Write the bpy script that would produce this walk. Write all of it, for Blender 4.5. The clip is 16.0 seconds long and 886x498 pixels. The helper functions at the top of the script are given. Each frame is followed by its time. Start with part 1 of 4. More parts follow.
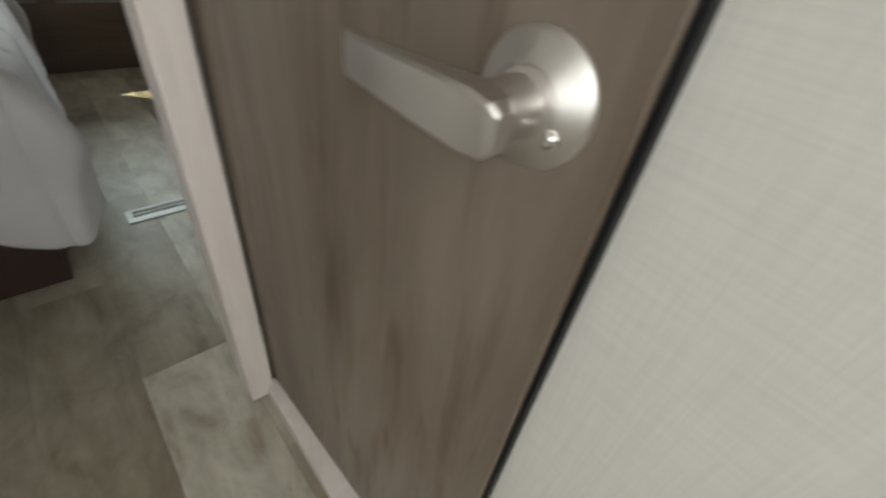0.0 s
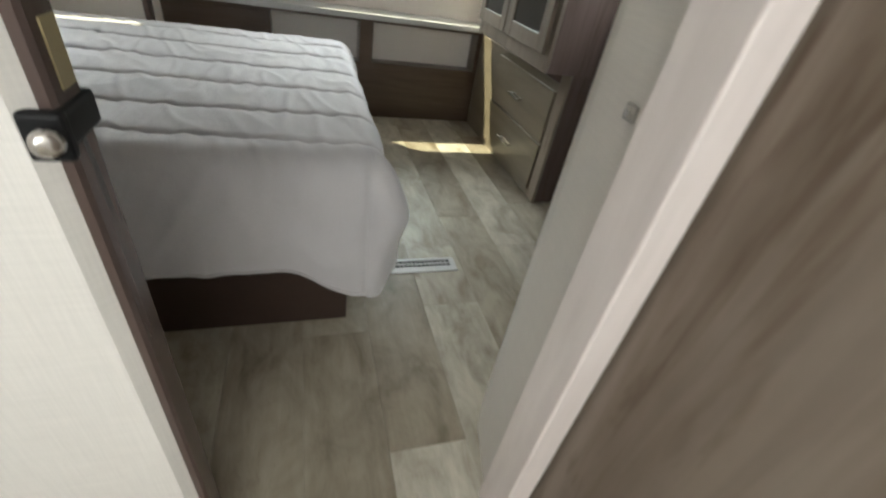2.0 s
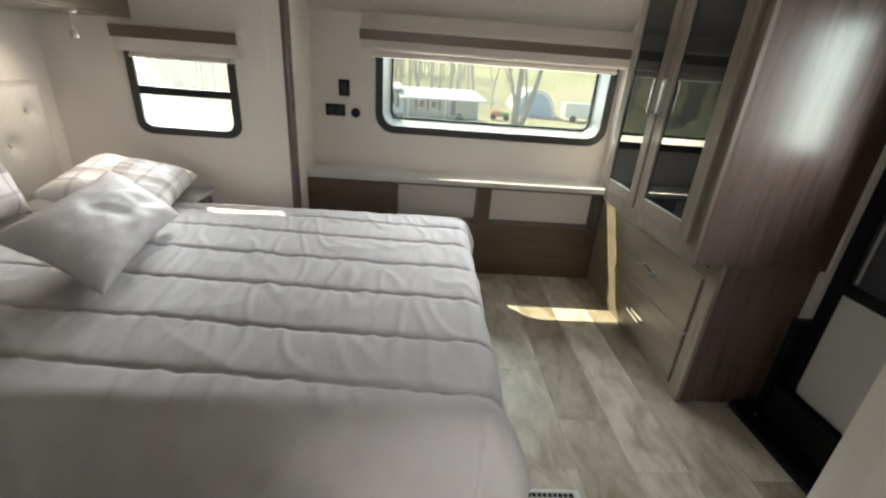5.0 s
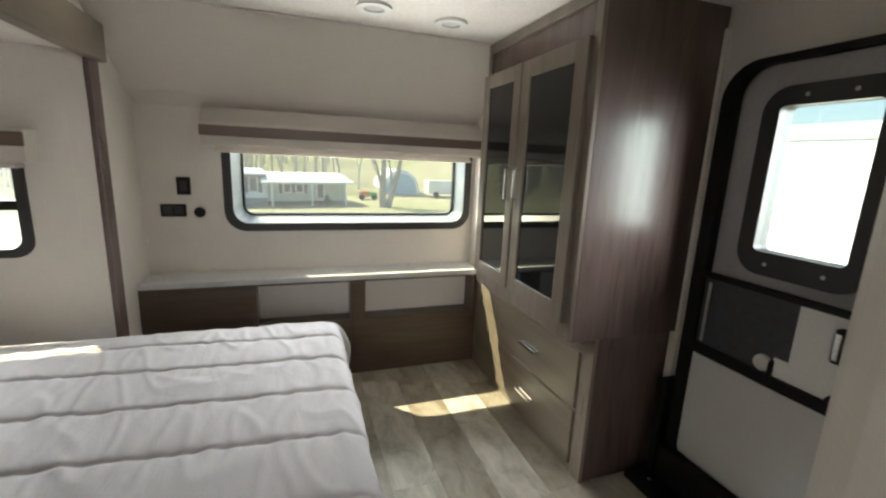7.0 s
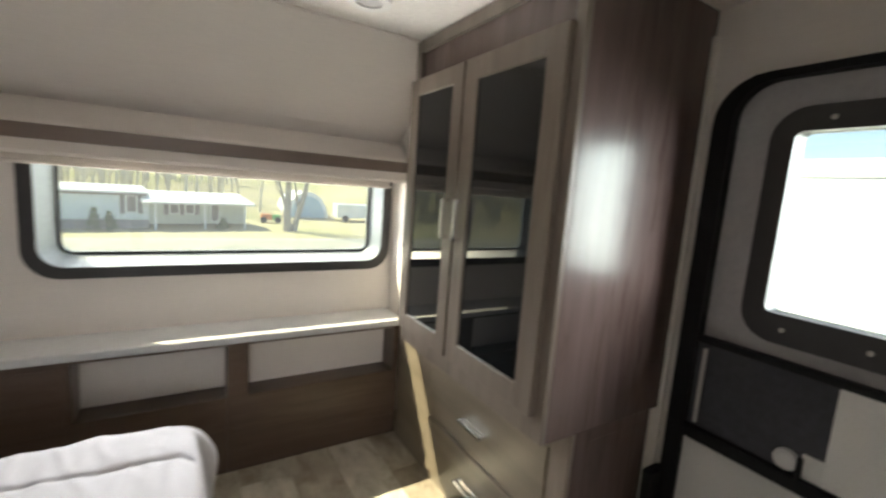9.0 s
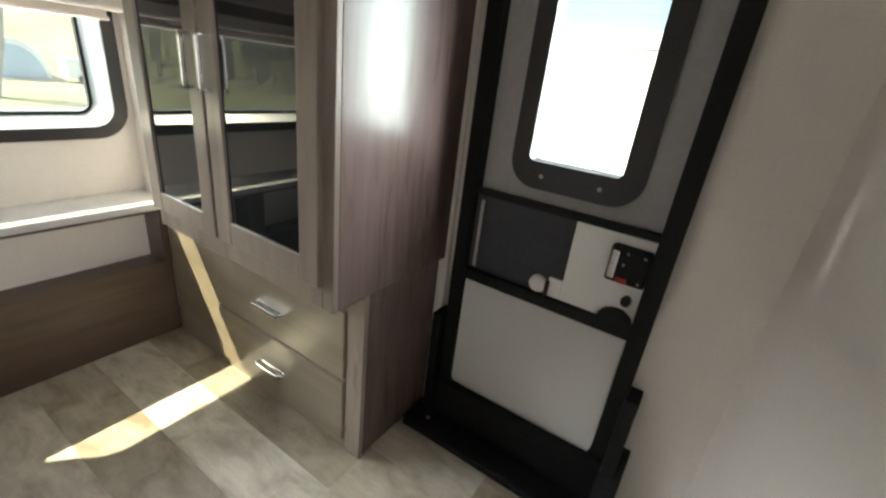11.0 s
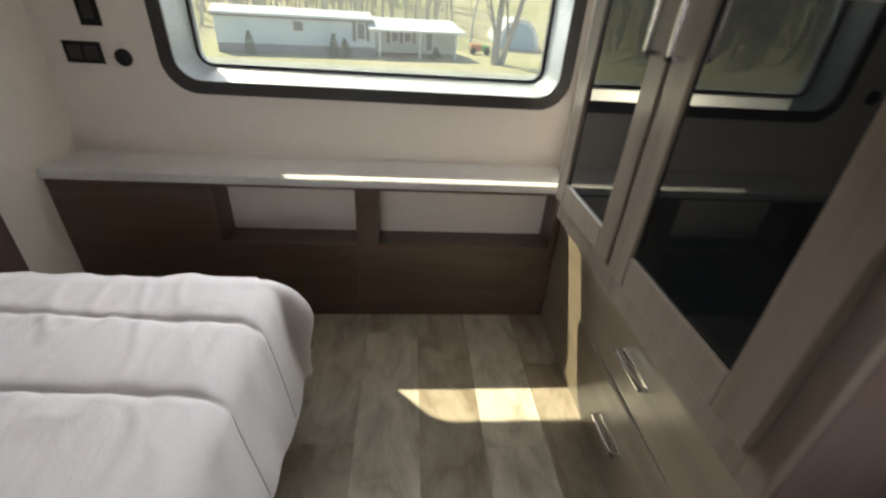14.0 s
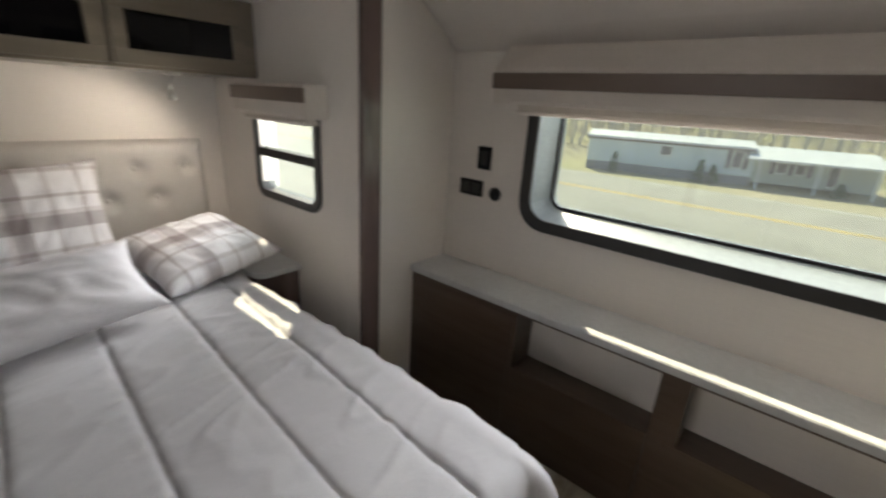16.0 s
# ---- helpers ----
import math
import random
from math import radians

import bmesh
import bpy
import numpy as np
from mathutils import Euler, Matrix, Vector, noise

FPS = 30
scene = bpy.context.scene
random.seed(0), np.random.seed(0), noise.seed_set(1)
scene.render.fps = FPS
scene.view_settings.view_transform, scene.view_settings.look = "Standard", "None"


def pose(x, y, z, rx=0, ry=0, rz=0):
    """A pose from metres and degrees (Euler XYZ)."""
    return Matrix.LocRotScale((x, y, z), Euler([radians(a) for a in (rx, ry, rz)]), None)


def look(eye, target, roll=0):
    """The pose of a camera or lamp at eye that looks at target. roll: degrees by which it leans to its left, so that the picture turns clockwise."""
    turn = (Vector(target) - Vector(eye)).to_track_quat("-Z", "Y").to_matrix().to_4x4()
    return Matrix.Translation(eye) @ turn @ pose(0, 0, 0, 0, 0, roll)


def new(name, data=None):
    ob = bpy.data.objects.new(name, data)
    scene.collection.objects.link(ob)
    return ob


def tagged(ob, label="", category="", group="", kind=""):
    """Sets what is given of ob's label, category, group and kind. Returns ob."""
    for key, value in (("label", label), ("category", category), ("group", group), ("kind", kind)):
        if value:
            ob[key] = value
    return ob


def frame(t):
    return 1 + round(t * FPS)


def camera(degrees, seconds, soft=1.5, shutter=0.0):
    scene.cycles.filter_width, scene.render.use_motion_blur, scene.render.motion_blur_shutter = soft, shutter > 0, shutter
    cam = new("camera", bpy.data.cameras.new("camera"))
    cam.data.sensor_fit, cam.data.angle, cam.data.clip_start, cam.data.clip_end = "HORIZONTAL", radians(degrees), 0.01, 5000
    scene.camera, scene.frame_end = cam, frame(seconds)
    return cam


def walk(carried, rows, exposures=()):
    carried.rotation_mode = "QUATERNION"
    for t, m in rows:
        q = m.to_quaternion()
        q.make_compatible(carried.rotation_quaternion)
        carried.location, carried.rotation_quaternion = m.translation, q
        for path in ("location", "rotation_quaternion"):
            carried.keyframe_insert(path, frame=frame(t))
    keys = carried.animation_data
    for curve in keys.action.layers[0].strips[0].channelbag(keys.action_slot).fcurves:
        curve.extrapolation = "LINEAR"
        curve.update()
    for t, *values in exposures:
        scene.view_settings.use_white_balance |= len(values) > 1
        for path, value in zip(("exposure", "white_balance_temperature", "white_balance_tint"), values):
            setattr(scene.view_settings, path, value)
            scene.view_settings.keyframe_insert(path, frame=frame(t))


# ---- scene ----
cam = camera(92.8, 16.0, soft=2.3, shutter=0.4)
PATH = [
    (0, (-0.246, 0.047, 1.05), (-1.324, 1.173, -0.203), 8.8),
    (0.5, (-0.287, -0.1, 1.065), (-1.501, 0.885, -0.182), 10.0),
    (1, (-0.337, -0.152, 1.073), (-1.686, 0.642, -0.171), 9.9),
    (1.5, (-0.455, -0.185, 1.06), (-1.888, 0.487, -0.162), 10.5),
    (2, (-0.613, -0.216, 1.1), (-2.127, 0.376, -0.065), 10.6),
    (2.5, (-0.743, -0.222, 1.139), (-2.351, 0.22, 0.035), 9.4),
    (3, (-0.869, -0.19, 1.182), (-2.548, 0.093, 0.133), 7.9),
    (3.5, (-0.932, -0.184, 1.179), (-2.697, -0.066, 0.246), 6.1),
    (3.7, (-0.918, -0.166, 1.207), (-2.712, -0.147, 0.323), 4.6),
    (5.8, (-1.016, -0.25, 1.322), (-2.899, 0.082, 0.734), 4.0),
    (6, (-1.03, -0.251, 1.311), (-2.905, 0.187, 0.77), 4.0),
    (6.5, (-1.077, -0.257, 1.369), (-2.895, 0.406, 0.866), 3.5),
    (7, (-1.124, -0.174, 1.372), (-2.971, 0.476, 0.961), 2.5),
    (7.5, (-1.204, -0.163, 1.387), (-3.073, 0.442, 1.008), 2.6),
    (8, (-1.351, -0.191, 1.359), (-3.222, 0.417, 0.997), 2.8),
    (8.5, (-1.525, -0.163, 1.368), (-3.348, 0.586, 1.029), 3.5),
    (9, (-1.649, -0.016, 1.374), (-3.339, 1.018, 1.1), 4.2),
    (9.2, (-1.632, 0.091, 1.349), (-3.279, 1.2, 1.113), 4.5),
    (11.3, (-1.682, 0.144, 1.307), (-2.588, 1.693, 0.423), 6.5),
    (11.5, (-1.647, 0.157, 1.269), (-2.583, 1.642, 0.31), 6.1),
    (12, (-1.64, 0.129, 1.216), (-2.644, 1.471, 0.126), 7.6),
    (12.5, (-1.743, 0.144, 1.173), (-2.946, 1.248, 0.019), 8.3),
    (13, (-1.911, 0.169, 1.171), (-3.318, 0.982, 0.005), 8.3),
    (13.5, (-2.036, 0.256, 1.203), (-3.645, 0.698, 0.101), 5.6),
    (14, (-2.126, 0.333, 1.269), (-3.84, 0.508, 0.254), 4.0),
    (14.5, (-2.278, 0.313, 1.308), (-4.056, 0.284, 0.393), 3.1),
    (15, (-2.387, 0.297, 1.323), (-4.182, -0.075, 0.523), 2.6),
    (15.5, (-2.405, 0.337, 1.335), (-4.1, -0.455, 0.63), 3.3),
    (16, (-2.311, 0.305, 1.389), (-3.771, -0.895, 0.734), 3.6),
]
walk(cam, [(t, look(eye, target, roll)) for t, eye, target, roll in PATH], [(0.0, 0.95, 6600, 3), (0.5, 1.25, 6600, 6), (1.0, 1.5, 6600, 8), (2.0, 1.6, 6550, 4), (3.0, 1.87, 6700, 7), (7.0, 1.75, 6700, 8), (9.0, 1.95, 6750, 11), (11.5, 2.4, 6650, 8), (13.0, 2.35, 6650, 8), (14.0, 1.62, 6800, 12), (15.0, 1.62, 6850, 13), (16.0, 1.17, 6650, 11)])

# ---- world, sun and large lights ----
world = bpy.data.worlds.new("daylight")
scene.world = world
world.use_nodes = True
wn = world.node_tree.nodes
wl = world.node_tree.links
sky = wn.new("ShaderNodeTexSky")
sky.sky_type = "NISHITA"
sky.sun_disc = False
sky.sun_elevation = radians(48)
sky.sun_rotation = radians(225)
wn["Background"].inputs["Strength"].default_value = 0.12
wl.new(sky.outputs[0], wn["Background"].inputs["Color"])

SUN = Vector((math.cos(radians(48)) * 0.7071, math.cos(radians(48)) * 0.7071, -math.sin(radians(48))))
sun_data = bpy.data.lights.new("sun", "SUN")
sun_data.energy, sun_data.angle, sun_data.color = 4.2, radians(0.5), (1.0, 0.94, 0.68)
sun = new("sun", sun_data)
sun.matrix_world = look((0, 0, 20), Vector((0, 0, 20)) + SUN)


def sky_lamp(name, eye, target, w, h, watts, color=(0.93, 0.97, 1.0)):
    data = bpy.data.lights.new(name, "AREA")
    data.shape, data.size, data.size_y, data.energy, data.color = "RECTANGLE", w, h, watts, color
    ob = new(name, data)
    ob.matrix_world = look(eye, target)
    return ob


# area lamps added for the sky at each window and the sunlit pale lot below
sky_lamp("skylight_front", (-7.5, -0.2, 3.0), (-3.6, -0.2, 1.1), 7.5, 2.3, 440)
sky_lamp("lot_bounce_front", (-5.6, 0.0, -0.45), (-3.6, 0.0, 1.5), 3.4, 1.4, 180, (1.0, 0.98, 0.94))
sky_lamp("skylight_slide", (-4.15, -1.55, 1.6), (-2.4, -1.2, 0.85), 1.2, 0.9, 19)
# added lamp set to one side, so the wardrobe side mirrors it
sky_lamp("skylight_door", (-0.7, 3.1, 1.9), (-2.2, 1.2, 1.2), 2.6, 2.4, 190)
# added fill lamps inside the closed hall, for an unseen living area's daylight
sky_lamp("hall_fill_lamp", (0.35, -0.98, 1.35), (-0.8, 0.05, 0.9), 0.8, 1.1, 4.8, (0.95, 0.98, 1.0))
sky_lamp("hall_end_fill_lamp", (1.50, -0.40, 1.72), (-3.0, -0.25, 1.35), 1.2, 0.42, 8, (0.97, 0.98, 1.0))


# ---- materials ----
def material(name, base=(0.8, 0.8, 0.8), rough=0.5, metal=0.0, spec=0.5):
    m = bpy.data.materials.new(name)
    m.use_nodes = True
    b = m.node_tree.nodes["Principled BSDF"]
    b.inputs["Base Color"].default_value = (*base, 1)
    b.inputs["Roughness"].default_value = rough
    b.inputs["Metallic"].default_value = metal
    b.inputs["Specular IOR Level"].default_value = spec
    return m


def node(m, kind, **values):
    n = m.node_tree.nodes.new(kind)
    for key, value in values.items():
        n.inputs[key].default_value = value
    return n


def link(m, a, b):
    m.node_tree.links.new(a, b)


def coords(m, scale=(1, 1, 1), spin=(0, 0, 0)):
    tc = node(m, "ShaderNodeTexCoord")
    mp = node(m, "ShaderNodeMapping", Scale=scale, Rotation=spin)
    link(m, tc.outputs["Object"], mp.inputs["Vector"])
    return mp.outputs["Vector"]


def ramp(m, fac, stops):
    r = node(m, "ShaderNodeValToRGB")
    els = r.color_ramp.elements
    while len(els) < len(stops):
        els.new(0.5)
    for e, (p, c) in zip(els, stops):
        e.position, e.color = p, (*c, 1)
    link(m, fac, r.inputs["Fac"])
    return r.outputs["Color"]


def mix(m, a, b, fac, mode="MIX"):
    n = m.node_tree.nodes.new("ShaderNodeMix")
    n.data_type, n.blend_type = "RGBA", mode
    for sock, v in ((n.inputs[6], a), (n.inputs[7], b), (n.inputs[0], fac)):
        if isinstance(v, (int, float)):
            sock.default_value = v
        elif isinstance(v, tuple):
            sock.default_value = (*v, 1)
        else:
            link(m, v, sock)
    return n.outputs[2]


def bump(m, height, strength=0.2, dist=0.002):
    b = node(m, "ShaderNodeBump", Strength=strength, Distance=dist)
    link(m, height, b.inputs["Height"])
    link(m, b.outputs["Normal"], m.node_tree.nodes["Principled BSDF"].inputs["Normal"])


def base(m, sock):
    link(m, sock, m.node_tree.nodes["Principled BSDF"].inputs["Base Color"])


def noise_tex(m, vec, scale, detail=4, rough=0.55, distort=0.0):
    n = node(m, "ShaderNodeTexNoise", Scale=scale, Detail=detail, Roughness=rough, Distortion=distort)
    link(m, vec, n.inputs["Vector"])
    return n.outputs["Fac"]


def wood(name, dark, mid, light, axis="z", rough=0.38, gloss_var=0.12, blotch=0.0, dash=0.0):
    """Printed wood laminate with long grain along one axis."""
    m = material(name, mid, rough)
    s = {"x": (1.2, 11, 11), "y": (11, 1.2, 11), "z": (11, 11, 1.2)}[axis]
    v = coords(m, s)
    big = noise_tex(m, v, 0.55, 3, 0.5, 0.9)
    fine = noise_tex(m, v, 4.0, 5, 0.58, 0.2)
    c1 = ramp(m, big, [(0.22, dark), (0.50, mid), (0.80, light)])
    c2 = ramp(m, fine, [(0.25, (0.88, 0.87, 0.86)), (0.70, (1.04, 1.04, 1.04))])
    c = mix(m, c1, c2, 0.75, "MULTIPLY")
    if blotch:
        wide = noise_tex(m, coords(m, tuple(k * 0.28 for k in s)), 2.6, 5, 0.62, 1.2)
        c = mix(m, c, ramp(m, wide, [(0.38, (0.78, 0.71, 0.64)), (0.50, (1.0, 0.98, 0.97)), (0.62, (1.16, 1.15, 1.14))]), blotch, "MULTIPLY")
        crack = noise_tex(m, v, 1.5, 4, 0.65, 0.5)
        c = mix(m, c, ramp(m, crack, [(0.34, (0.62, 0.54, 0.46)), (0.45, (1, 1, 1))]), blotch, "MULTIPLY")
    if dash:
        v2 = coords(m, tuple(k * 2.2 if k > 5 else k * 3.0 for k in s))
        c = mix(m, c, ramp(m, noise_tex(m, v2, 1.2, 2, 0.5), [(0.30, (0.70, 0.62, 0.55)), (0.37, (1, 1, 1))]), dash, "MULTIPLY")
        v3 = coords(m, tuple(k * 0.22 if k > 5 else k * 0.9 for k in s))
        c = mix(m, c, ramp(m, noise_tex(m, v3, 1.6, 4, 0.6, 0.6), [(0.35, (0.84, 0.80, 0.76)), (0.62, (1.12, 1.12, 1.12))]), dash, "MULTIPLY")
    base(m, c)
    r = node(m, "ShaderNodeMapRange", **{"To Min": rough - gloss_var / 2, "To Max": rough + gloss_var / 2})
    link(m, fine, r.inputs["Value"])
    link(m, r.outputs[0], m.node_tree.nodes["Principled BSDF"].inputs["Roughness"])
    bump(m, fine, 0.05, 0.0006)
    return m


def plaster(name, tone, rough=0.55, weave=0.10):
    """Vinyl wall paper with a faint linen weave."""
    m = material(name, tone, rough)
    a = noise_tex(m, coords(m, (6, 6, 160)), 2.0, 3)
    b = noise_tex(m, coords(m, (160, 160, 6)), 2.0, 3)
    s = node(m, "ShaderNodeMath")
    s.operation = "ADD"
    link(m, a, s.inputs[0])
    link(m, b, s.inputs[1])
    soft = noise_tex(m, coords(m), 1.3, 3)
    lo, hi = [tuple(c * k for c in tone) for k in (1 - weave, 1 + weave * 0.4)]
    half = node(m, "ShaderNodeMath")
    half.operation = "MULTIPLY"
    half.inputs[1].default_value = 0.5
    link(m, s.outputs[0], half.inputs[0])
    c = ramp(m, half.outputs[0], [(0.36, lo), (0.62, hi)])
    base(m, mix(m, c, ramp(m, soft, [(0.3, (0.95, 0.945, 0.94)), (0.7, (1, 1, 1))]), 1.0, "MULTIPLY"))
    bump(m, half.outputs[0], 0.10, 0.0006)
    return m


def mottled(name, tone, rough=0.5, spread=0.12, scale=3.0, metal=0.0, relief=0.08, fine=60.0):
    m = material(name, tone, rough, metal)
    v = coords(m)
    a, b = noise_tex(m, v, scale, 4), noise_tex(m, v, fine, 3)
    lo, hi = [tuple(min(1, c * k) for c in tone) for k in (1 - spread, 1 + spread)]
    c = mix(m, ramp(m, a, [(0.3, lo), (0.7, hi)]), ramp(m, b, [(0.3, (0.92,) * 3), (0.7, (1.04,) * 3)]), 1.0, "MULTIPLY")
    base(m, c)
    bump(m, b, relief, 0.0008)
    return m


M_WALL = plaster("wall_vinyl", (0.73, 0.685, 0.64), 0.5, 0.045)
M_WALL_HALL = plaster("hall_linen_vinyl", (0.72, 0.695, 0.665), 0.6, 0.07)
M_CEIL = mottled("ceiling_panel", (0.80, 0.77, 0.73), 0.6, 0.03, 1.5)
M_WOOD = wood("walnut_laminate", (0.078, 0.054, 0.049), (0.112, 0.081, 0.074), (0.150, 0.113, 0.104), "z", 0.24, 0.03, blotch=0.75)
# wardrobe walnut with window light put into its tone, for the front faces
M_FRAMEWOOD = wood("daylit_walnut_frame", (0.112, 0.090, 0.072), (0.158, 0.130, 0.106), (0.205, 0.174, 0.145), "z", 0.32, 0.04, blotch=0.4)
M_WOOD_Y = wood("walnut_laminate_across", (0.066, 0.044, 0.031), (0.098, 0.067, 0.048), (0.135, 0.096, 0.072), "y", 0.29, 0.04, blotch=0.4)
# same walnut, brightened towards olive for the light on the drawer fronts
M_WOOD_X = wood("lightened_walnut_along", (0.125, 0.103, 0.074), (0.180, 0.150, 0.110), (0.245, 0.208, 0.158), "x", 0.32)
M_DOORWOOD = wood("oak_laminate_door", (0.155, 0.125, 0.100), (0.195, 0.161, 0.132), (0.240, 0.203, 0.170), "z", 0.42, blotch=0.8, dash=0.8)
M_JAMB = wood("whitewashed_trim", (0.66, 0.59, 0.57), (0.76, 0.69, 0.67), (0.83, 0.77, 0.75), "z", 0.45)
M_TRIM = wood("valance_band_wood", (0.095, 0.068, 0.052), (0.130, 0.096, 0.076), (0.17, 0.13, 0.106), "y", 0.45)
M_SHELF = mottled("white_laminate_top", (0.55, 0.555, 0.56), 0.28, 0.05, 5.0)
M_BLACK = mottled("black_plastic", (0.007, 0.007, 0.008), 0.5, 0.15, 8.0)
M_BLACK.node_tree.nodes["Principled BSDF"].inputs["Specular IOR Level"].default_value = 0.22
M_BROWNFRAME = mottled("dark_window_trim", (0.020, 0.019, 0.019), 0.42, 0.12, 8.0)
# white reveal dimmed in its colour, since the skylight lamp overlights it
M_REVEAL = mottled("dimmed_window_reveal", (0.28, 0.325, 0.345), 0.35, 0.04, 4.0)
M_DOORGREY = mottled("grey_door_skin", (0.37, 0.365, 0.37), 0.45, 0.05, 3.0)
M_KICK = mottled("pale_grey_kick_panel", (0.60, 0.595, 0.585), 0.4, 0.03, 3.0, 0.0, 0.02, 400.0)
M_MESH = mottled("dark_screen_mesh", (0.045, 0.047, 0.056), 0.7, 0.15, 30.0)
M_CHROME = material("brushed_nickel", (0.68, 0.66, 0.64), 0.24, 1.0)
M_NICKEL = material("satin_nickel", (0.66, 0.63, 0.61), 0.36, 1.0)
M_STEEL = material("dull_steel", (0.52, 0.50, 0.47), 0.4, 1.0)
M_BRASS = material("worn_brass_plate", (0.55, 0.47, 0.28), 0.38, 1.0)
M_TINT = material("tinted_glass", (0.006, 0.007, 0.008), 0.03, 0.0, 0.62)
M_TINT.node_tree.nodes["Principled BSDF"].inputs["IOR"].default_value = 1.5
M_TINT2 = material("black_glass", (0.004, 0.004, 0.005), 0.05, 0.0, 0.35)
M_FABRIC = mottled("cream_valance_fabric", (0.60, 0.55, 0.50), 0.85, 0.04, 6.0, 0.0, 0.3, 220.0)
M_SHADE = mottled("pleated_shade_cloth", (0.56, 0.51, 0.45), 0.9, 0.05, 6.0, 0.0, 0.3, 200.0)
M_BASE = mottled("dark_bed_base_board", (0.034, 0.017, 0.011), 0.6, 0.2, 4.0)
M_MATT = mottled("mattress_ticking", (0.62, 0.61, 0.60), 0.9, 0.05, 10.0)
# seam thread, darkened to draw the shade in the comforter's creases
M_STITCH = mottled("shaded_stitching", (0.30, 0.285, 0.295), 0.9, 0.1, 20.0)
M_LEATHER = mottled("grey_upholstery", (0.56, 0.53, 0.50), 0.75, 0.05, 5.0, 0.0, 0.35, 160.0)


def comforter_cloth():
    m = material("grey_comforter_cloth", (0.55, 0.53, 0.545), 0.85, 0.0, 0.25)
    m.node_tree.nodes["Principled BSDF"].inputs["Sheen Weight"].default_value = 0.25
    v = coords(m)
    a, b = noise_tex(m, v, 2.2, 4), noise_tex(m, v, 420.0, 2)
    wr = noise_tex(m, coords(m, (7, 15, 12)), 1.0, 5, 0.6, 1.0)
    base(m, mix(m, ramp(m, a, [(0.3, (0.45, 0.434, 0.446)), (0.7, (0.50, 0.484, 0.494))]),
                ramp(m, b, [(0.3, (0.93,) * 3), (0.7, (1.03,) * 3)]), 1.0, "MULTIPLY"))
    s = node(m, "ShaderNodeMath")
    s.operation = "MULTIPLY_ADD"
    s.inputs[1].default_value = 0.03
    link(m, b, s.inputs[0])
    link(m, wr, s.inputs[2])
    bump(m, s.outputs[0], 0.30, 0.006)
    return m


def plaid_cloth():
    """White cotton with taupe and brown plaid bands, from the pillow's own coordinates."""
    m = material("plaid_cotton", (0.7, 0.68, 0.68), 0.85, 0.0, 0.2)
    tc = node(m, "ShaderNodeTexCoord")
    sep = node(m, "ShaderNodeSeparateXYZ")
    link(m, tc.outputs["Object"], sep.inputs[0])
    col = (0.74, 0.72, 0.73)
    out = col
    white, tan = (1, 1, 1), (0.58, 0.545, 0.54)
    for axis in (0, 1):
        fr = node(m, "ShaderNodeMath")
        fr.operation = "MULTIPLY_ADD"
        fr.inputs[1].default_value, fr.inputs[2].default_value = 3.1, 0.30 + 0.25 * axis
        link(m, sep.outputs[axis], fr.inputs[0])
        f2 = node(m, "ShaderNodeMath")
        f2.operation = "FRACT"
        link(m, fr.outputs[0], f2.inputs[0])
        r = node(m, "ShaderNodeValToRGB")
        r.color_ramp.interpolation = "CONSTANT"
        els = r.color_ramp.elements
        stops = [(0, white), (0.12, (0.80, 0.77, 0.76)), (0.17, white), (0.40, tan), (0.58, (0.82, 0.79, 0.78)), (0.64, white), (0.80, (0.72, 0.68, 0.67)), (0.84, white)]
        while len(els) < len(stops):
            els.new(0.99)
        for e, (p, c) in zip(els, stops):
            e.position, e.color = p, (*c, 1)
        link(m, f2.outputs[0], r.inputs["Fac"])
        out = mix(m, out, r.outputs["Color"], 1.0, "MULTIPLY")
    b = noise_tex(m, tc.outputs["Object"], 300.0, 2)
    base(m, mix(m, out, ramp(m, b, [(0.3, (0.92,) * 3), (0.7, (1.03,) * 3)]), 1.0, "MULTIPLY"))
    bump(m, noise_tex(m, tc.outputs["Object"], 9.0, 4, 0.6, 0.8), 0.35, 0.008)
    return m


def plain_pillow_cloth():
    m = material("silver_grey_sateen", (0.55, 0.525, 0.535), 0.6, 0.0, 0.4)
    v = coords(m)
    base(m, ramp(m, noise_tex(m, v, 3.0, 4), [(0.3, (0.50, 0.475, 0.485)), (0.7, (0.60, 0.575, 0.585))]))
    bump(m, noise_tex(m, coords(m, (5, 16, 5)), 1.0, 4, 0.6, 1.0), 0.5, 0.01)
    return m


